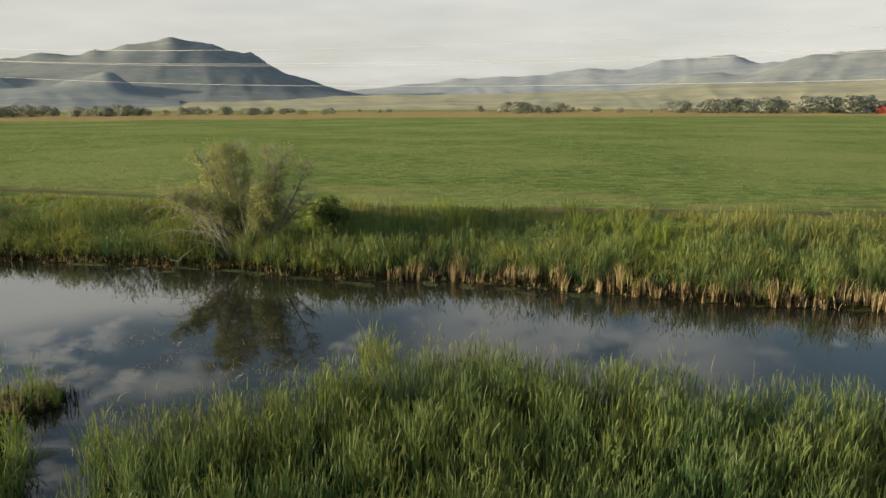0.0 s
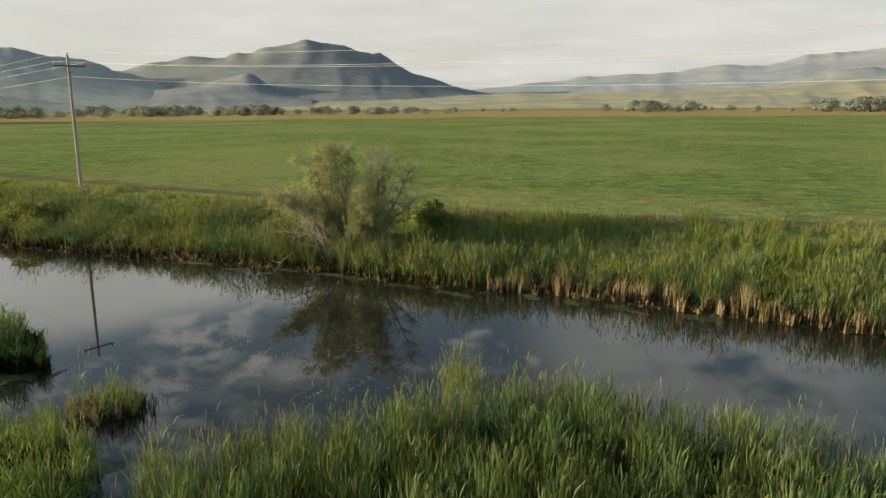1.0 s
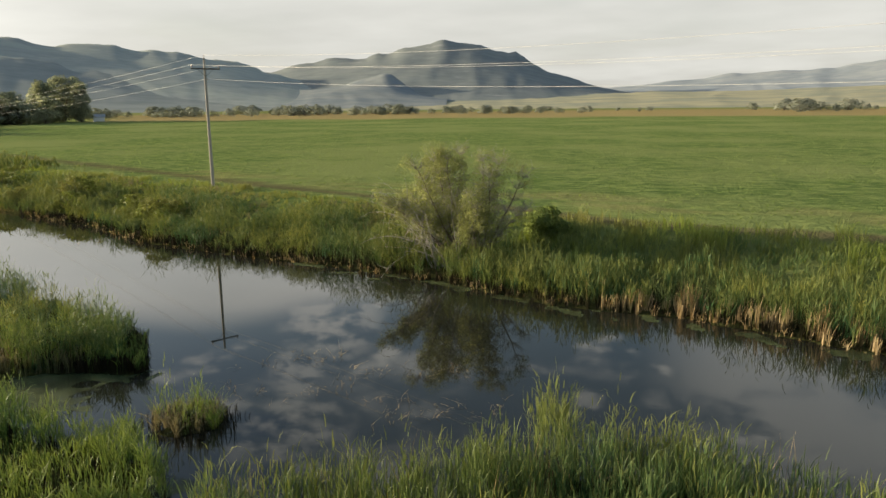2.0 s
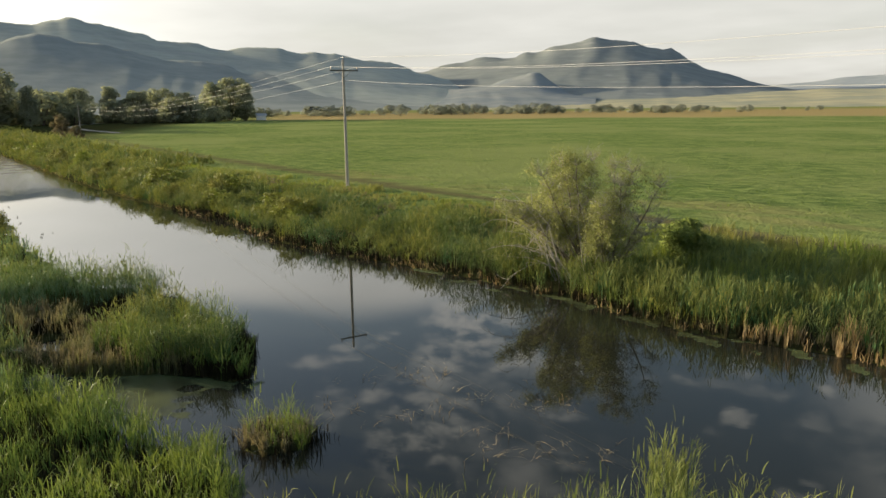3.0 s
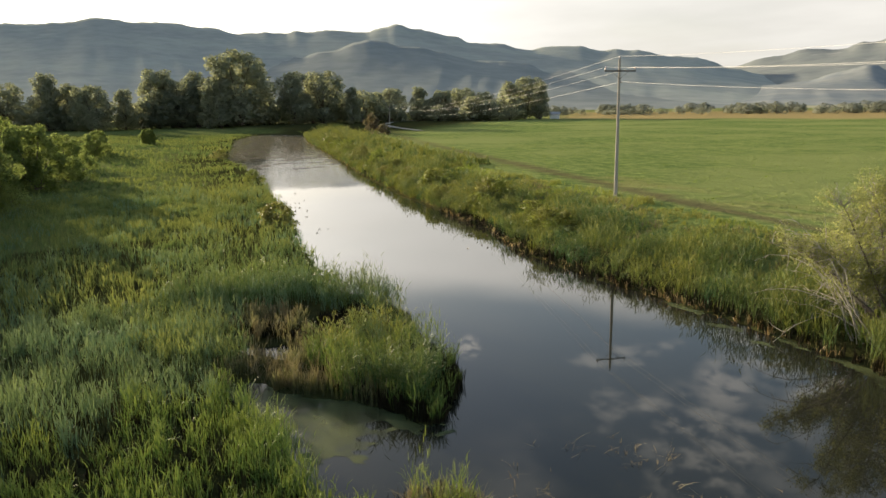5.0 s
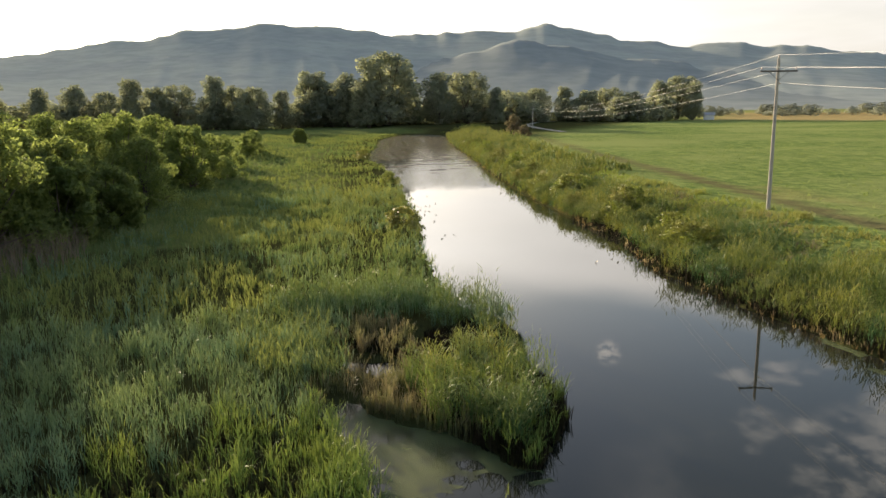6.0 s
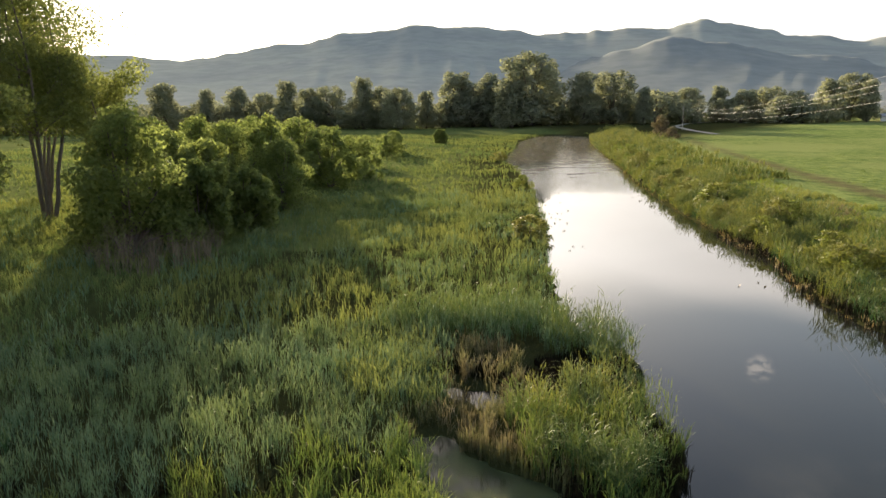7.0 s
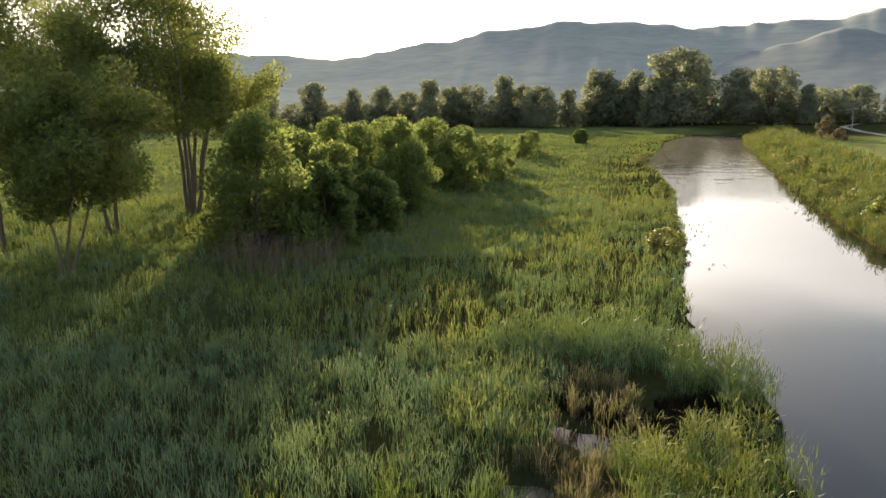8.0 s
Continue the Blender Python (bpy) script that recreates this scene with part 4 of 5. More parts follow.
def leaf_mesh(name, centres, sizes, count, leaf, mat, seed, flat=0.8, loose=0.55, deep=0.38, whole=0.0):
    """A crown: clumps of small folded leaves round the limbs' ends."""
    r = np.random.default_rng(seed)
    centres, sizes = np.asarray(centres, float), np.asarray(sizes, float)
    w = sizes ** 2
    pick = r.choice(len(centres), count, p=w / w.sum())
    d = r.normal(size=(count, 3))
    d /= np.linalg.norm(d, axis=1)[:, None]
    q = centres[pick] + d * (sizes[pick] * r.random(count) ** deep)[:, None] * np.array([1, 1, flat])
    a, b = r.normal(size=(count, 3)), r.normal(size=(count, 3))
    a /= np.linalg.norm(a, axis=1)[:, None]
    b -= (a * b).sum(1)[:, None] * a
    b /= np.linalg.norm(b, axis=1)[:, None]
    s = (leaf * r.uniform(0.6, 1.3, count))[:, None]
    verts = np.stack([q - a * s, q - b * s * 0.45, q + a * s, q + b * s * 0.45 + np.cross(a, b) * s * 0.15], 1).reshape(-1, 3)
    base = (np.arange(count) * 4)[:, None]
    tris = np.concatenate([base + np.array([0, 1, 2]), base + np.array([0, 2, 3])])
    shade_ = r.random(len(centres))[pick]
    out = q - centres.mean(0)
    out /= np.linalg.norm(out, axis=1)[:, None] + 1e-6
    lift = d * (1 - whole) + out * whole + loose * r.normal(size=d.shape) + np.array([0, 0, 0.25])          # leaves face out of their clump
    lift /= np.linalg.norm(lift, axis=1)[:, None]
    turned = (np.cross(verts[1::4] - verts[0::4], verts[2::4] - verts[0::4]) * lift).sum(1) < 0
    tris[np.tile(turned, 2)] = tris[np.tile(turned, 2)][:, ::-1]
    me = tri_mesh(name, verts, tris, mat, True)
    me.normals_split_custom_set_from_vertices(np.repeat(lift, 4, axis=0).tolist())
    return paint(me, tint=np.repeat(shade_, 4), along=np.full(count * 4, 0.5))


def tree(name, label, mat, tall_, spread, stems=1, count=9000, leaf=0.22, seed=1, bare=0.3, clump=0.16, category="tree"):
    """A broadleaf tree at the origin: stems, limbs, clumps of leaves with gaps between."""
    r = random.Random(seed)
    root = new(name)
    tagged(root, label, category)
    limbs, centres, sizes = [], [], []
    for s in range(stems):
        a = math.tau * s / stems + r.uniform(-0.5, 0.5)
        tilt = 0.0 if stems == 1 else r.uniform(0.15, 0.45)
        pts, radii = grow(r, (0.15 * tall_ * 0.1 * math.cos(a), 0.15 * tall_ * 0.1 * math.sin(a), -0.3), (tilt * math.cos(a), tilt * math.sin(a), 1),
                          tall_ * r.uniform(0.78, 0.93), tall_ * 0.013 / stems ** 0.3, 0.07, 0.05, 8)
        limbs.append((pts, radii))
        for k in range(2, 9):
            at = pts[k]
            up_ = at.z / tall_
            if up_ < bare:
                continue
            for _ in range(3 if stems == 1 else 2):
                b = r.uniform(0, math.tau)
                reach_ = spread * (0.55 + 0.6 * math.sin(math.pi * min(1, max(0.05, (up_ - bare * 0.6) / (1.05 - bare * 0.6))))) * r.uniform(0.55, 1.0)
                lp, lr = grow(r, at, (math.cos(b), math.sin(b), r.uniform(0.1, 0.7)), reach_, radii[k] * 0.55, 0.16, 0.08, 4)
                limbs.append((lp, lr))
                for q, f in ((lp[-1], 1.0), (lp[-2], 0.9), (lp[2], 0.75)):
                    centres.append(q)
                    sizes.append(tall_ * clump * 0.5 * f * r.uniform(0.7, 1.35))
        centres.append(pts[-1])
        sizes.append(tall_ * clump * 0.6)
    for pts, radii in limbs:
        if len(pts) == 9:
            stem = part("trunk", limb_mesh("trunk", [(pts, radii)], M_BARK, 6), root)
        else:
            part("limb", limb_mesh("limb", [(pts, radii)], M_BARK, 5), stem)
    part("crown", leaf_mesh("crown", centres, sizes, count, leaf, mat, seed), root)
    return root


def bushy(name, label, mat, tall_, spread, count, leaf, seed, category="tree", slim=0.0, lobes=16, sides=5, fat=1.0, loose=0.55, whole=0.0):
    """A full, rounded tree or shrub, leafy down to the ground: overlapping lobes of leaves on a few stems."""
    r = random.Random(seed)
    root = new(name)
    tagged(root, label, category)
    limbs, centres, sizes = [], [], []
    for k in range(lobes):
        f = k / (lobes - 1)
        a = k * 2.4 + r.uniform(-0.4, 0.4)
        size = tall_ * r.uniform(0.13, 0.21) * (1 - 0.25 * f) * fat
        out = spread * math.sqrt(max(0.0, 1 - (f * (0.95 - 0.15 * slim)) ** 2.2)) * r.uniform(0.30, 1.0)
        z = size * 0.7 + (tall_ - 1.6 * size) * f ** (1.0 - 0.3 * slim)
        q = Vector((out * math.cos(a), out * math.sin(a), z))
        centres.append(q)
        sizes.append(size)
        if k % 3 == 0:
            limbs.append(([Vector((0.1 * k * 0.05, 0, -0.3)), Vector((q.x * 0.3, q.y * 0.3, z * 0.45)), q], [tall_ * 0.014, tall_ * 0.009, tall_ * 0.003]))
    part("trunk", limb_mesh("trunk", limbs, M_BARK, sides), root)
    part("crown", leaf_mesh("crown", centres, sizes, count, leaf, mat, seed, 0.85, loose, 0.38 if loose > 0.3 else 0.10, whole), root)
    return root


def stand(ob, x, y, s=1.0, turn=0.0, wide=1.0):
    z = float(height(np.array([x]), np.array([y]))[0])
    ob.scale = (s * wide, s * wide, s)
    ob.matrix_basis = Matrix.LocRotScale((x, y, z - 0.05), Euler((0, 0, turn)), (s * wide, s * wide, s))
    return ob


def again(ob, x, y, s=1.0, turn=0.0, wide=1.0):
    return stand(copy_thing(ob, Matrix.Identity(4)), x, y, s, turn, wide)


# cottonwoods by the meadow: x, y, height, stems
COTTON = "tall dark green cottonwood with open trunks in the meadow"
made = []
for i, (x, y, h, stems, spread) in enumerate([(-78, -7.5, 26, 4, 6.0), (-86, -3.5, 19, 2, 4.6), (-66.7, -10.5, 18, 2, 5.0), (-51.5, -7.0, 13, 3, 5.2), (-60, -16, 22, 2, 5.6), (-76, -21, 27, 3, 6.5)]):
    t = tree("cottonwood", COTTON, M_COTTON, h, spread, stems, 27000, 0.17, 50 + i, 0.28 if stems > 2 else 0.2, 0.20)
    tagged(t, group="trees by the meadow")
    made.append(stand(t, x, y, 1.0, i))
for k, (x, y, s) in enumerate([(-98, -14, 1.0), (-66, -30, 1.05), (-50, -24, 1.1), (-92, -30, 1.0)]):
    again(made[(k * 2) % 6], x, y, s, 1.7 * k)
SHRUBS = []
for i, (x, y, h, spread) in enumerate([(-61, 3.4, 11.6, 4.2), (-93, 12.2, 10.4, 4.4), (-107, 20.6, 8.6, 5.4), (-72, 7.6, 8.4, 3.6), (-70, 11.2, 6.2, 3.2)]):
    t = bushy("willow_shrub", "rounded bright green willow shrub at the meadow's edge", M_SHRUB, h, spread, 14000, 0.19, 80 + i, "shrub", 0.0, 46, 5, 0.8)
    tagged(t, group="willow shrubs along the meadow")
    SHRUBS.append(stand(t, x, y, 1.0, 0.4 * i))
for k, (x, y, s) in enumerate([(-94, 4.6, 0.88), (-112, 16.2, 0.95), (-118, 25.5, 0.75), (-79, 3.0, 1.1), (-65, 8.0, 1.15), (-128, 22, 0.62), (-145, 29, 0.58), (-170, 37, 0.65), (-182, 40, 0.7), (-225, 60, 0.8),
                               (-86, 8.6, 0.85), (-102, 10.5, 0.95), (-124, 14, 1.0), (-150, 22, 0.9), (-68, 1.5, 1.0), (-84, 14.5, 0.7)]):
    again(SHRUBS[k % 5], x, y, s, 1.3 * k)

# rounded bushes along the bank upstream: x, y, height, how wide
BANK_BUSH = "low rounded yellow-green willow bush on the river bank"
low_bushes = []
for i in range(3):
    t = bushy("bank_bush", BANK_BUSH, M_VERGE, 2.6, 1.7, 2400, 0.11, 300 + i, "bush", 0.0, 22, 4, 1.1)
    low_bushes.append(tagged(t, group="bushes along the river bank"))
bush_rng = random.Random(12)
SPOTS = [(-41, 50.2), (-47, 53.4), (-55, 53.6), (-58, 57.5), (-64, 55.6), (-71, 59.0), (-74, 62.5), (-80, 60.4), (-86, 64.5), (-93, 64.6), (-97, 69), (-104, 68.5), (-111, 73.5), (-119, 74), (-127, 79), (-136, 80.5), (-146, 85), (-158, 88), (-169, 93), (-182, 97.5),
         (-162, 61.5), (-151, 58), (-98, 46.5), (-60, 35)]
for k, (x, y) in enumerate(SPOTS):
    ob = low_bushes[k] if k < 3 else copy_thing(low_bushes[k % 3], Matrix.Identity(4))
    stand(ob, x, y, bush_rng.uniform(0.65, 1.15), bush_rng.uniform(0, 6), bush_rng.uniform(1.0, 1.6))

# the far line of trees: bearing, height
FAR = []
for i in range(6):
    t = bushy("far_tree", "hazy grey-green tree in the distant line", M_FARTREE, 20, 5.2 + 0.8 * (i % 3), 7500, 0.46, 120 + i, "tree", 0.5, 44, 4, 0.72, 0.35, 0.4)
    tagged(t, group="trees across the valley")
    FAR.append(t)
FILL = []
for i in range(4):
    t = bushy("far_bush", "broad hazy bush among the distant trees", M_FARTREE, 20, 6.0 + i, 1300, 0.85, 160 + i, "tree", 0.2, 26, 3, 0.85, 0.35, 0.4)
    tagged(t, group="bushes across the valley")
    FILL.append(t)
SPECK = []
for i in range(4):
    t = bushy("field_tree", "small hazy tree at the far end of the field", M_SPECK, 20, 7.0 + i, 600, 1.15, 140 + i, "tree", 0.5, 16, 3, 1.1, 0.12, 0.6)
    tagged(t, group="trees at the field's end")
    SPECK.append(t)
ROW = [(96, 21), (93.8, 22), (91.9, 19), (90.2, 26), (88.7, 21), (87.1, 22), (84.6, 27), (83.1, 22), (81.7, 22), (79.7, 20), (77.4, 29), (76.1, 24), (74.8, 28), (73.1, 27), (71.7, 38),
       (70.6, 33), (67.7, 27), (65.5, 27), (63.3, 19), (61.5, 15), (60.2, 17), (58.1, 18), (56.3, 16), (54.7, 17), (53, 15), (51.1, 20), (49.8, 22), (48.7, 19), (99, 24), (103, 27), (108, 25), (114, 24)]
far_rng = random.Random(5)
for k, (az, h) in enumerate(ROW):
    far_r = 385 + far_rng.uniform(-10, 25) + (40 if az < 62 else 0)
    b = bearing(az) * far_r
    s = h / 20 * (far_r / 385)
    ob = FAR[k] if k < 6 else copy_thing(FAR[k % 6], Matrix.Identity(4))
    stand(ob, b.x, b.y + 14, s, far_rng.uniform(0, 6), (0.95 + 0.22 * (k % 3)) if h > 17 else 1.5)
for k in range(120):
    az = far_rng.uniform(48, 112)
    b = bearing(az) * far_rng.uniform(390, 440)
    stand(FILL[k] if k < 4 else copy_thing(FILL[k % 4], Matrix.Identity(4)), b.x, b.y + 14, far_rng.uniform(0.4, 0.9) * (1.0 if az > 62 else 0.8), far_rng.uniform(0, 6), far_rng.uniform(1.3, 2.0))
# groups of trees beyond the field: bearings, how many, heights
GROUPS = [(24, 49, 70, 4.5, 8.5), (13, 25, 28, 3.5, 6.5), (6, 13, 6, 3, 5), (-7.5, -1, 13, 5, 10), (-15, -8, 6, 3, 5), (-23.5, -15, 24, 6, 12), (-29, -25, 15, 8, 13), (-37, -29, 10, 6, 10)]
k = 0
for az0, az1, many, low_, high_ in GROUPS:
    for _ in range(many):
        b = bearing(far_rng.uniform(az0, az1)) * far_rng.uniform(530, 660)
        ob = SPECK[k] if k < 4 else copy_thing(SPECK[k % 4], Matrix.Identity(4))
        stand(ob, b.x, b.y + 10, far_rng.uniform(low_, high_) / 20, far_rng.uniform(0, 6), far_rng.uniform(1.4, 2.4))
        k += 1
rust = bushy("rusty_bush", "rust-brown half-bare bush at the river bend", M_RUST, 6.5, 2.6, 3500, 0.22, 91, "bush", 0.3, 14)
stand(rust, -206, 124)
again(rust, -192, 120, 0.55, 2.0, 1.4)

# ---- the half-bare willow on the far bank ----
wil = new("bank_willow")
tagged(wil, "half-bare willow bush with grey twigs and thin yellow-green leaves", "bush")
r = random.Random(31)
twigs, centres, sizes = [], [], []
# leafy stems lean out to the west, bare ones stand up in the east, two hang forward over the reeds: way, length, leafiness
STEMS = [(-1.05, 0.1, 1.0, 5.4, 0.9), (-0.85, -0.35, 1.0, 5.7, 0.9), (-0.75, 0.4, 1.0, 6.0, 0.9), (-0.60, 0.0, 1.0, 6.4, 0.95), (-0.45, -0.3, 1.0, 6.5, 0.9), (-0.35, 0.35, 1.0, 6.7, 0.9), (-1.30, -0.2, 0.9, 4.4, 0.7),
         (-0.22, 0.0, 1.0, 6.4, 0.5), (0.30, 0.2, 1.0, 6.3, 0.5), (0.42, -0.15, 1.0, 6.4, 0.45), (0.54, 0.25, 1.0, 6.1, 0.3), (0.60, -0.1, 1.0, 5.6, 0.25), (0.70, 0.15, 1.0, 4.4, 0.25), (0.18, -0.65, 0.9, 4.6, 1.0), (0.34, -0.8, 0.9, 4.0, 0.9)]
for way_x, way_y, way_z, long_, leafy_ in STEMS:
    pts, radii = grow(r, (0.5 * way_x, 0.4 * way_y, -0.2), (way_x * 0.8, way_y * 0.75, way_z), long_, r.uniform(0.07, 0.13), 0.10, -0.03 if abs(way_x) > 0.5 else 0.0, 8)
    part("stem", limb_mesh("stem", [(pts, radii)], M_BARK, 6), wil)
    hang = -0.10 if way_x > 0.1 else 0.0
    for j in range(3, 9):
        for _ in range(11):
            b = r.uniform(0, math.tau)
            tp, tr = grow(r, pts[j], (math.cos(b) + 0.3 * way_x, math.sin(b), 0.8), r.uniform(0.6, 1.6) * (1.15 - 0.06 * j), 0.016, 0.20, 0.02 + hang, 4)
            twigs.append((tp, tr))
            for _ in range(3):
                twigs.append(grow(r, tp[r.randint(1, 3)], (r.uniform(-1, 1), r.uniform(-1, 1), r.uniform(0.2, 1.2)), r.uniform(0.4, 0.9), 0.009, 0.2, 0.03 + hang, 3))
            if r.random() < 0.66 * leafy_ and tp[-1].z > 1.6:
                centres += [tp[-1], tp[-2]]
                sizes += [r.uniform(0.26, 0.60), r.uniform(0.20, 0.42)]
part("twig_spray", limb_mesh("twig_spray", twigs, M_TWIG, 3), wil, "bare grey twigs")
part("crown", leaf_mesh("crown", centres, sizes, 54000, 0.046, M_WILLOW, 9, 1.35, 0.5, 0.75), wil, "sparse yellow-green leaves")
stand(wil, -12.4, 44.6, 1.02, 0.0, 1.0)
dead = new("fallen_dead_branch")
tagged(dead, "fallen grey dead branch hanging over the reeds", "branch")
for k in range(30):
    pts, radii = grow(r, (r.uniform(-0.9, 1.1), r.uniform(-0.6, 0.8), -0.1), (-1, r.uniform(-0.7, 0.4), r.uniform(1.8, 4.5)), r.uniform(4.4, 6.0), r.uniform(0.020, 0.040), 0.14, -0.15, 9)
    side_twigs = [grow(r, pts[j], (r.uniform(-1, 0.1), r.uniform(-0.7, 0.7), r.uniform(-0.7, 0.4)), r.uniform(0.4, 1.2), 0.012, 0.24, -0.12, 4) for j in (3, 4, 5, 6, 7, 8)]
    part("limb", limb_mesh("limb", [(pts, radii)] + side_twigs, M_TWIG, 4), dead)
stand(dead, -13.4, 43.5, 1.2)
dk = bushy("green_bush", "low dark green bush beside the willow", M_SHRUB, 2.6, 1.4, 5000, 0.10, 77, "shrub", 0.0, 14, 5, 1.5)
stand(dk, -8.6, 48.0, 0.85, 0.0, 1.3)

# ---- the power line ----
POLE1, POLE2, POLE0 = Vector((-45.02, 61.67, 0)), Vector((-256, 159, 0)), Vector((64, 11.3, 0))
LINE = (POLE1 - POLE2).normalized()
CROSS = Vector((-LINE.y, LINE.x, 0))


def rod(bm, a, b, r0, r1=None, sides=12):
    a, b = Vector(a), Vector(b)
    m = Matrix.Translation((a + b) / 2) @ (b - a).to_track_quat("Z", "Y").to_matrix().to_4x4()
    bmesh.ops.create_cone(bm, cap_ends=True, segments=sides, radius1=r0, radius2=r0 if r1 is None else r1, depth=(b - a).length, matrix=m)


def beam(bm, a, b, w, h):
    a, b = Vector(a), Vector(b)
    m = Matrix.Translation((a + b) / 2) @ (b - a).to_track_quat("X", "Z").to_matrix().to_4x4() @ Matrix.Diagonal(((b - a).length, w, h, 1))
    made_ = bmesh.ops.create_cube(bm, size=1, matrix=m)
    bmesh.ops.bevel(bm, geom=list({e for v in made_["verts"] for e in v.link_edges}), offset=0.012, segments=1, affect="EDGES")


POLE_H = 12.1


def utility_pole(at, tall_):
    root = new("utility_pole")
    tagged(root, "weathered grey wooden utility pole with one dark crossarm", "utility pole", "poles of the power line")
    z = float(height(np.array([at.x]), np.array([at.y]))[0])
    root.location = (at.x, at.y, z - 0.05)
    bm = bmesh.new()
    rod(bm, (0, 0, -0.6), (0, 0, tall_), 0.17, 0.11)
    part("shaft", bm_mesh("shaft", bm, M_POLE), root)
    arm = tall_ - 1.0
    bm = bmesh.new()
    beam(bm, CROSS * -1.45 + LINE * 0.17 + Vector((0, 0, arm)), CROSS * 1.45 + LINE * 0.17 + Vector((0, 0, arm)), 0.10, 0.13)
    crossarm = part("crossarm", bm_mesh("crossarm", bm, M_ARM), root, "dark wooden crossarm")
    for side in (-1, 1):
        bm = bmesh.new()
        beam(bm, CROSS * 0.75 * side + LINE * 0.16 + Vector((0, 0, arm - 0.06)), LINE * 0.13 + Vector((0, 0, arm - 0.7)), 0.035, 0.035)
        part("brace", bm_mesh("brace", bm, M_ARM), crossarm)
    ends = []
    for off, h in ((0.0, tall_), (-1.35, arm + 0.07), (1.35, arm + 0.07)):
        bm = bmesh.new()
        q = CROSS * off + LINE * (0.17 if off else 0.0)
        rod(bm, q + Vector((0, 0, h)), q + Vector((0, 0, h + 0.16)), 0.02, sides=8)
        rod(bm, q + Vector((0, 0, h + 0.10)), q + Vector((0, 0, h + 0.17)), 0.07, 0.05, 10)
        rod(bm, q + Vector((0, 0, h + 0.17)), q + Vector((0, 0, h + 0.25)), 0.05, 0.03, 10)
        part("insulator", bm_mesh("insulator", bm, M_PORCELAIN), crossarm if off else root, "brown glazed insulator")
        ends.append(q + Vector((at.x, at.y, z + h + 0.22)))
    bm = bmesh.new()
    rod(bm, CROSS * 0.12 + Vector((0, 0, arm - 0.95)), CROSS * 0.26 + Vector((0, 0, arm - 0.95)), 0.05, 0.04, 10)
    part("insulator", bm_mesh("insulator", bm, M_PORCELAIN), root, "brown glazed insulator")
    ends.append(CROSS * 0.26 + Vector((at.x, at.y, z + arm - 0.95)))
    return ends


def wire(a, b, sag):
    pts = [a.lerp(b, t) - Vector((0, 0, sag * 4 * t * (1 - t))) for t in np.linspace(0, 1, 49)]
    v, t = tube(pts, [0.009] * len(pts), 5)
    ob = new("overhead_wire", tri_mesh("overhead_wire", np.array(v), t, M_WIRE, True))
    tagged(ob, "thin bright overhead wire sagging between poles", "wire", "wires of the power line")


e1, e2, e0 = utility_pole(POLE1, POLE_H), utility_pole(POLE2, 9.2), utility_pole(POLE0, 14.1)
for a, b, c in zip(e2, e1, e0):
    wire(a, b, 2.7)
    wire(b, c, 1.85)

# a pale gravel lane by the second pole
LANE = [(-212, 146), (-250, 159), (-302, 181), (-345, 212), (-390, 262)]
lane = []
for i, (x, y) in enumerate(LANE):
    x0, y0 = LANE[max(i - 1, 0)]
    x1, y1 = LANE[min(i + 1, len(LANE) - 1)]
    side = Vector((y0 - y1, x1 - x0, 0)).normalized() * 1.3
    zs = height(np.array([x + side.x, x - side.x]), np.array([y + side.y, y - side.y])) + 0.10
    lane += [(x + side.x, y + side.y, zs[0]), (x - side.x, y - side.y, zs[1])]
tagged(new("gravel_lane", tri_mesh("gravel_lane", np.array(lane), grid_tris(len(LANE), 2), M_GRAVEL)), "pale gravel farm lane beside the river", "lane", kind="structure")

# ---- farm buildings across the valley ----


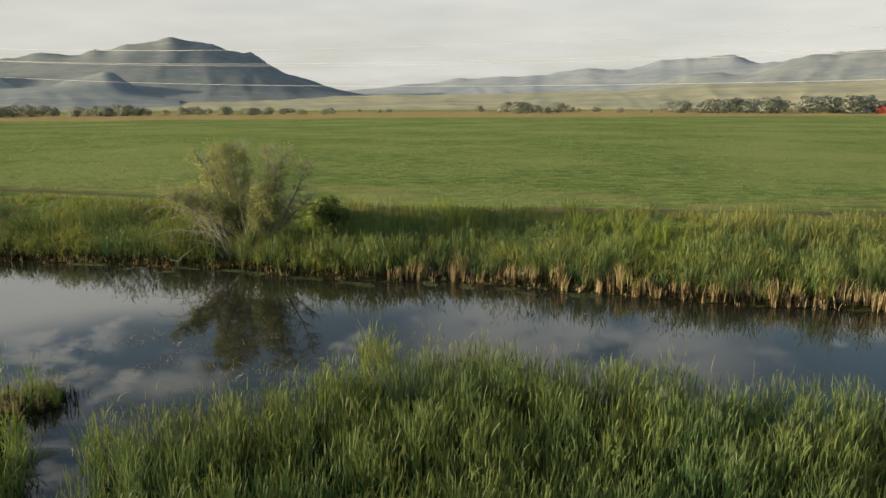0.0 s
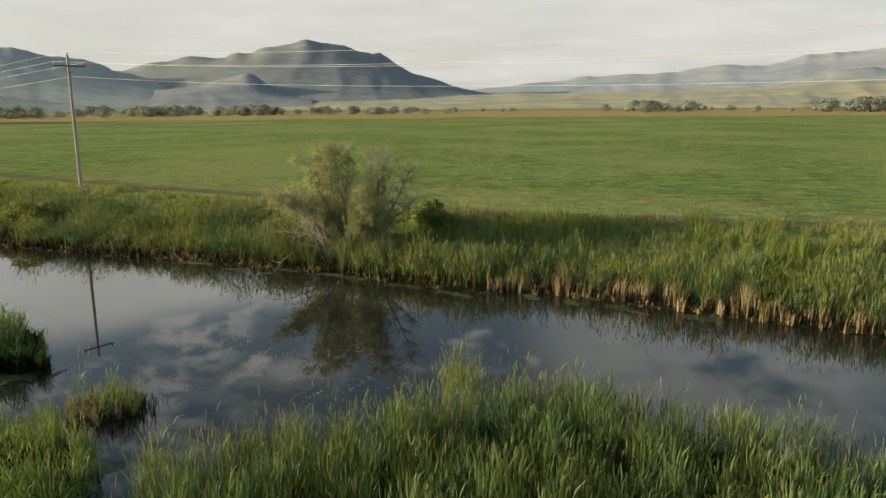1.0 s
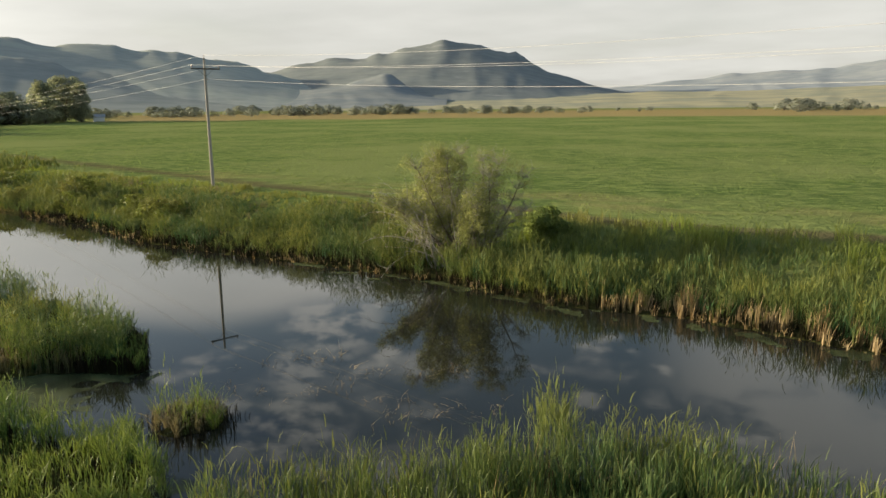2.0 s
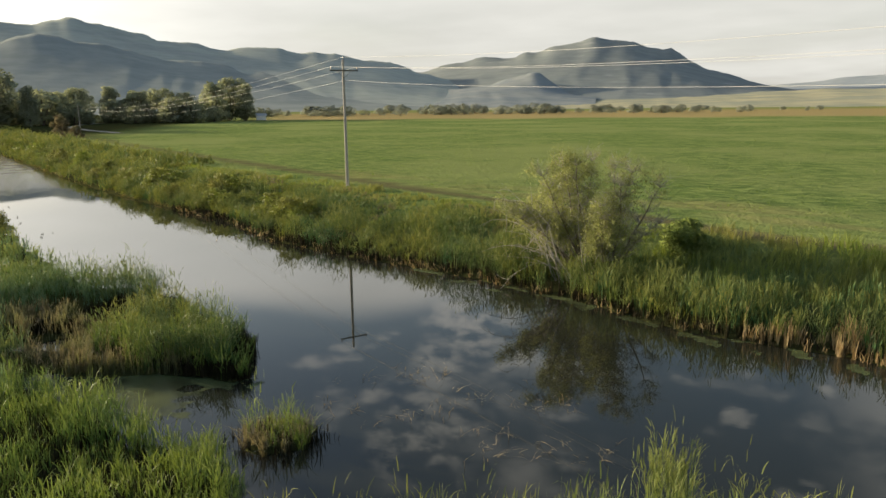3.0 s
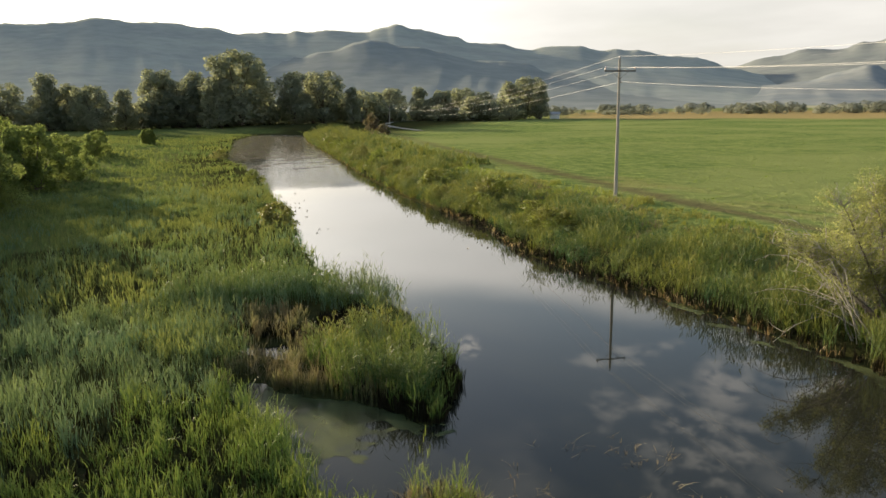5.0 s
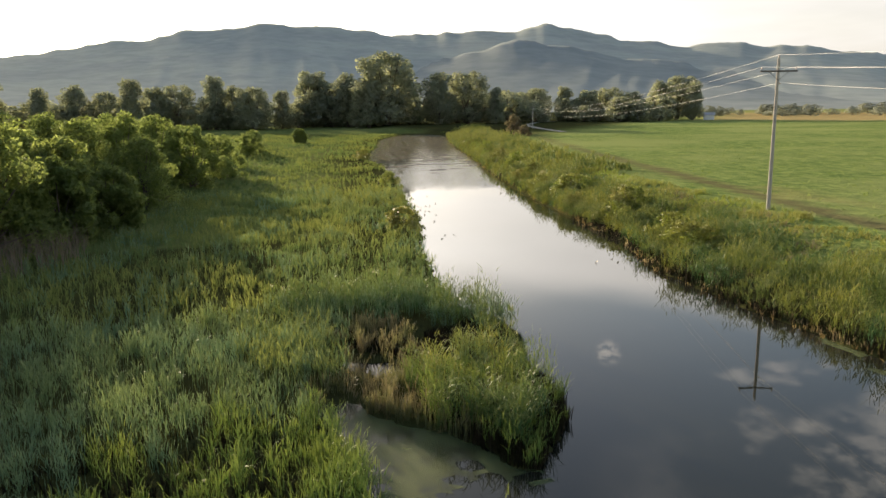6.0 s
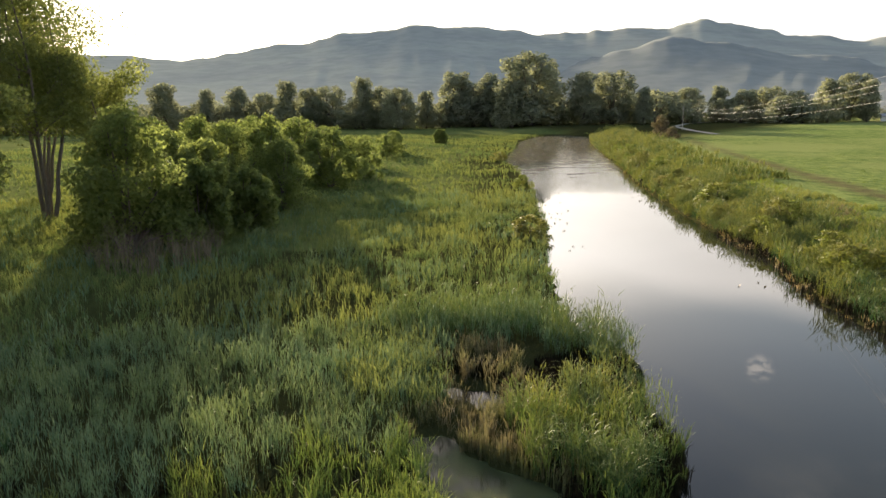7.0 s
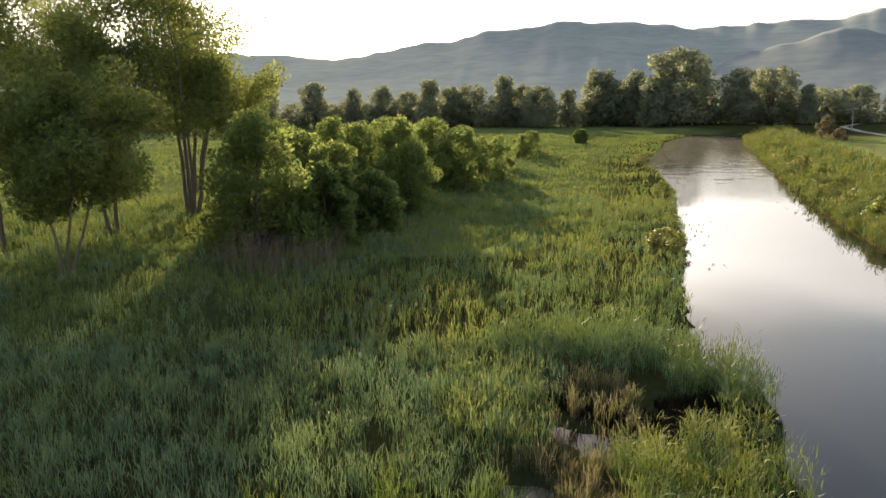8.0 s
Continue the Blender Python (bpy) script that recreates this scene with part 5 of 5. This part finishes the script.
def building(name, label, at, turn, size, wall_mat, roof_mat, category):
    """A gabled building: walls, roof, a door and two windows."""
    w, l, h = size
    root = new(name)
    tagged(root, label, category)
    bm = bmesh.new()
    pts = [(-w / 2, 0), (w / 2, 0), (w / 2, h), (0, h + w * 0.32), (-w / 2, h)]
    a = [bm.verts.new((x, -l / 2, z)) for x, z in pts]
    b = [bm.verts.new((x, l / 2, z)) for x, z in pts]
    bm.faces.new(a)
    bm.faces.new(b[::-1])
    for i in range(5):
        k = (i + 1) % 5
        bm.faces.new((a[i], b[i], b[k], a[k]))
    bmesh.ops.recalc_face_normals(bm, faces=bm.faces)
    part("wall", bm_mesh("wall", bm, wall_mat), root)
    for side in (-1, 1):
        bm = bmesh.new()
        beam(bm, (side * (w / 4 + 0.2), -l / 2 - 0.5, h + w * 0.14), (side * (w / 4 + 0.2), l / 2 + 0.5, h + w * 0.14), 0.1, 0.1)
        for v in bm.verts:
            f = (v.co.x - side * (w / 4 + 0.2)) / 0.1
            v.co.x += f * (w / 2 + 0.5)
            v.co.z += -side * f * (w * 0.32) + 0.25
        part("roof", bm_mesh("roof", bm, roof_mat), root)
    for name_, y, z, dw, dh in (("door", 0.0, h * 0.4, l * 0.16, h * 0.8), ("window", -l * 0.3, h * 0.55, l * 0.09, h * 0.3), ("window", l * 0.3, h * 0.55, l * 0.09, h * 0.3)):
        bm = bmesh.new()
        beam(bm, (w / 2 + 0.03, y - dw / 2, z), (w / 2 + 0.03, y + dw / 2, z), 0.1, dh)
        part(name_, bm_mesh(name_, bm, M_DARK), root)
    z = float(height(np.array([at[0]]), np.array([at[1]]))[0])
    root.matrix_basis = pose(at[0], at[1], z - 0.1, 0, 0, turn)
    return root


q = bearing(-29.7) * 560
building("barn", "long red barn behind the far field", (q.x, q.y), -60, (8, 24, 2.6), M_RED, M_RED, "barn")
q = bearing(-28.0) * 575
building("farm_shed", "low white shed beside the red barn", (q.x, q.y), -60, (4, 9, 1.8), M_WHITE, M_ROOF, "shed")
q = bearing(47.2) * 440
building("farmhouse", "small white farmhouse before the distant trees", (q.x, q.y + 10), 140, (4.5, 5.5, 2.4), M_WHITE, M_ROOF, "house")
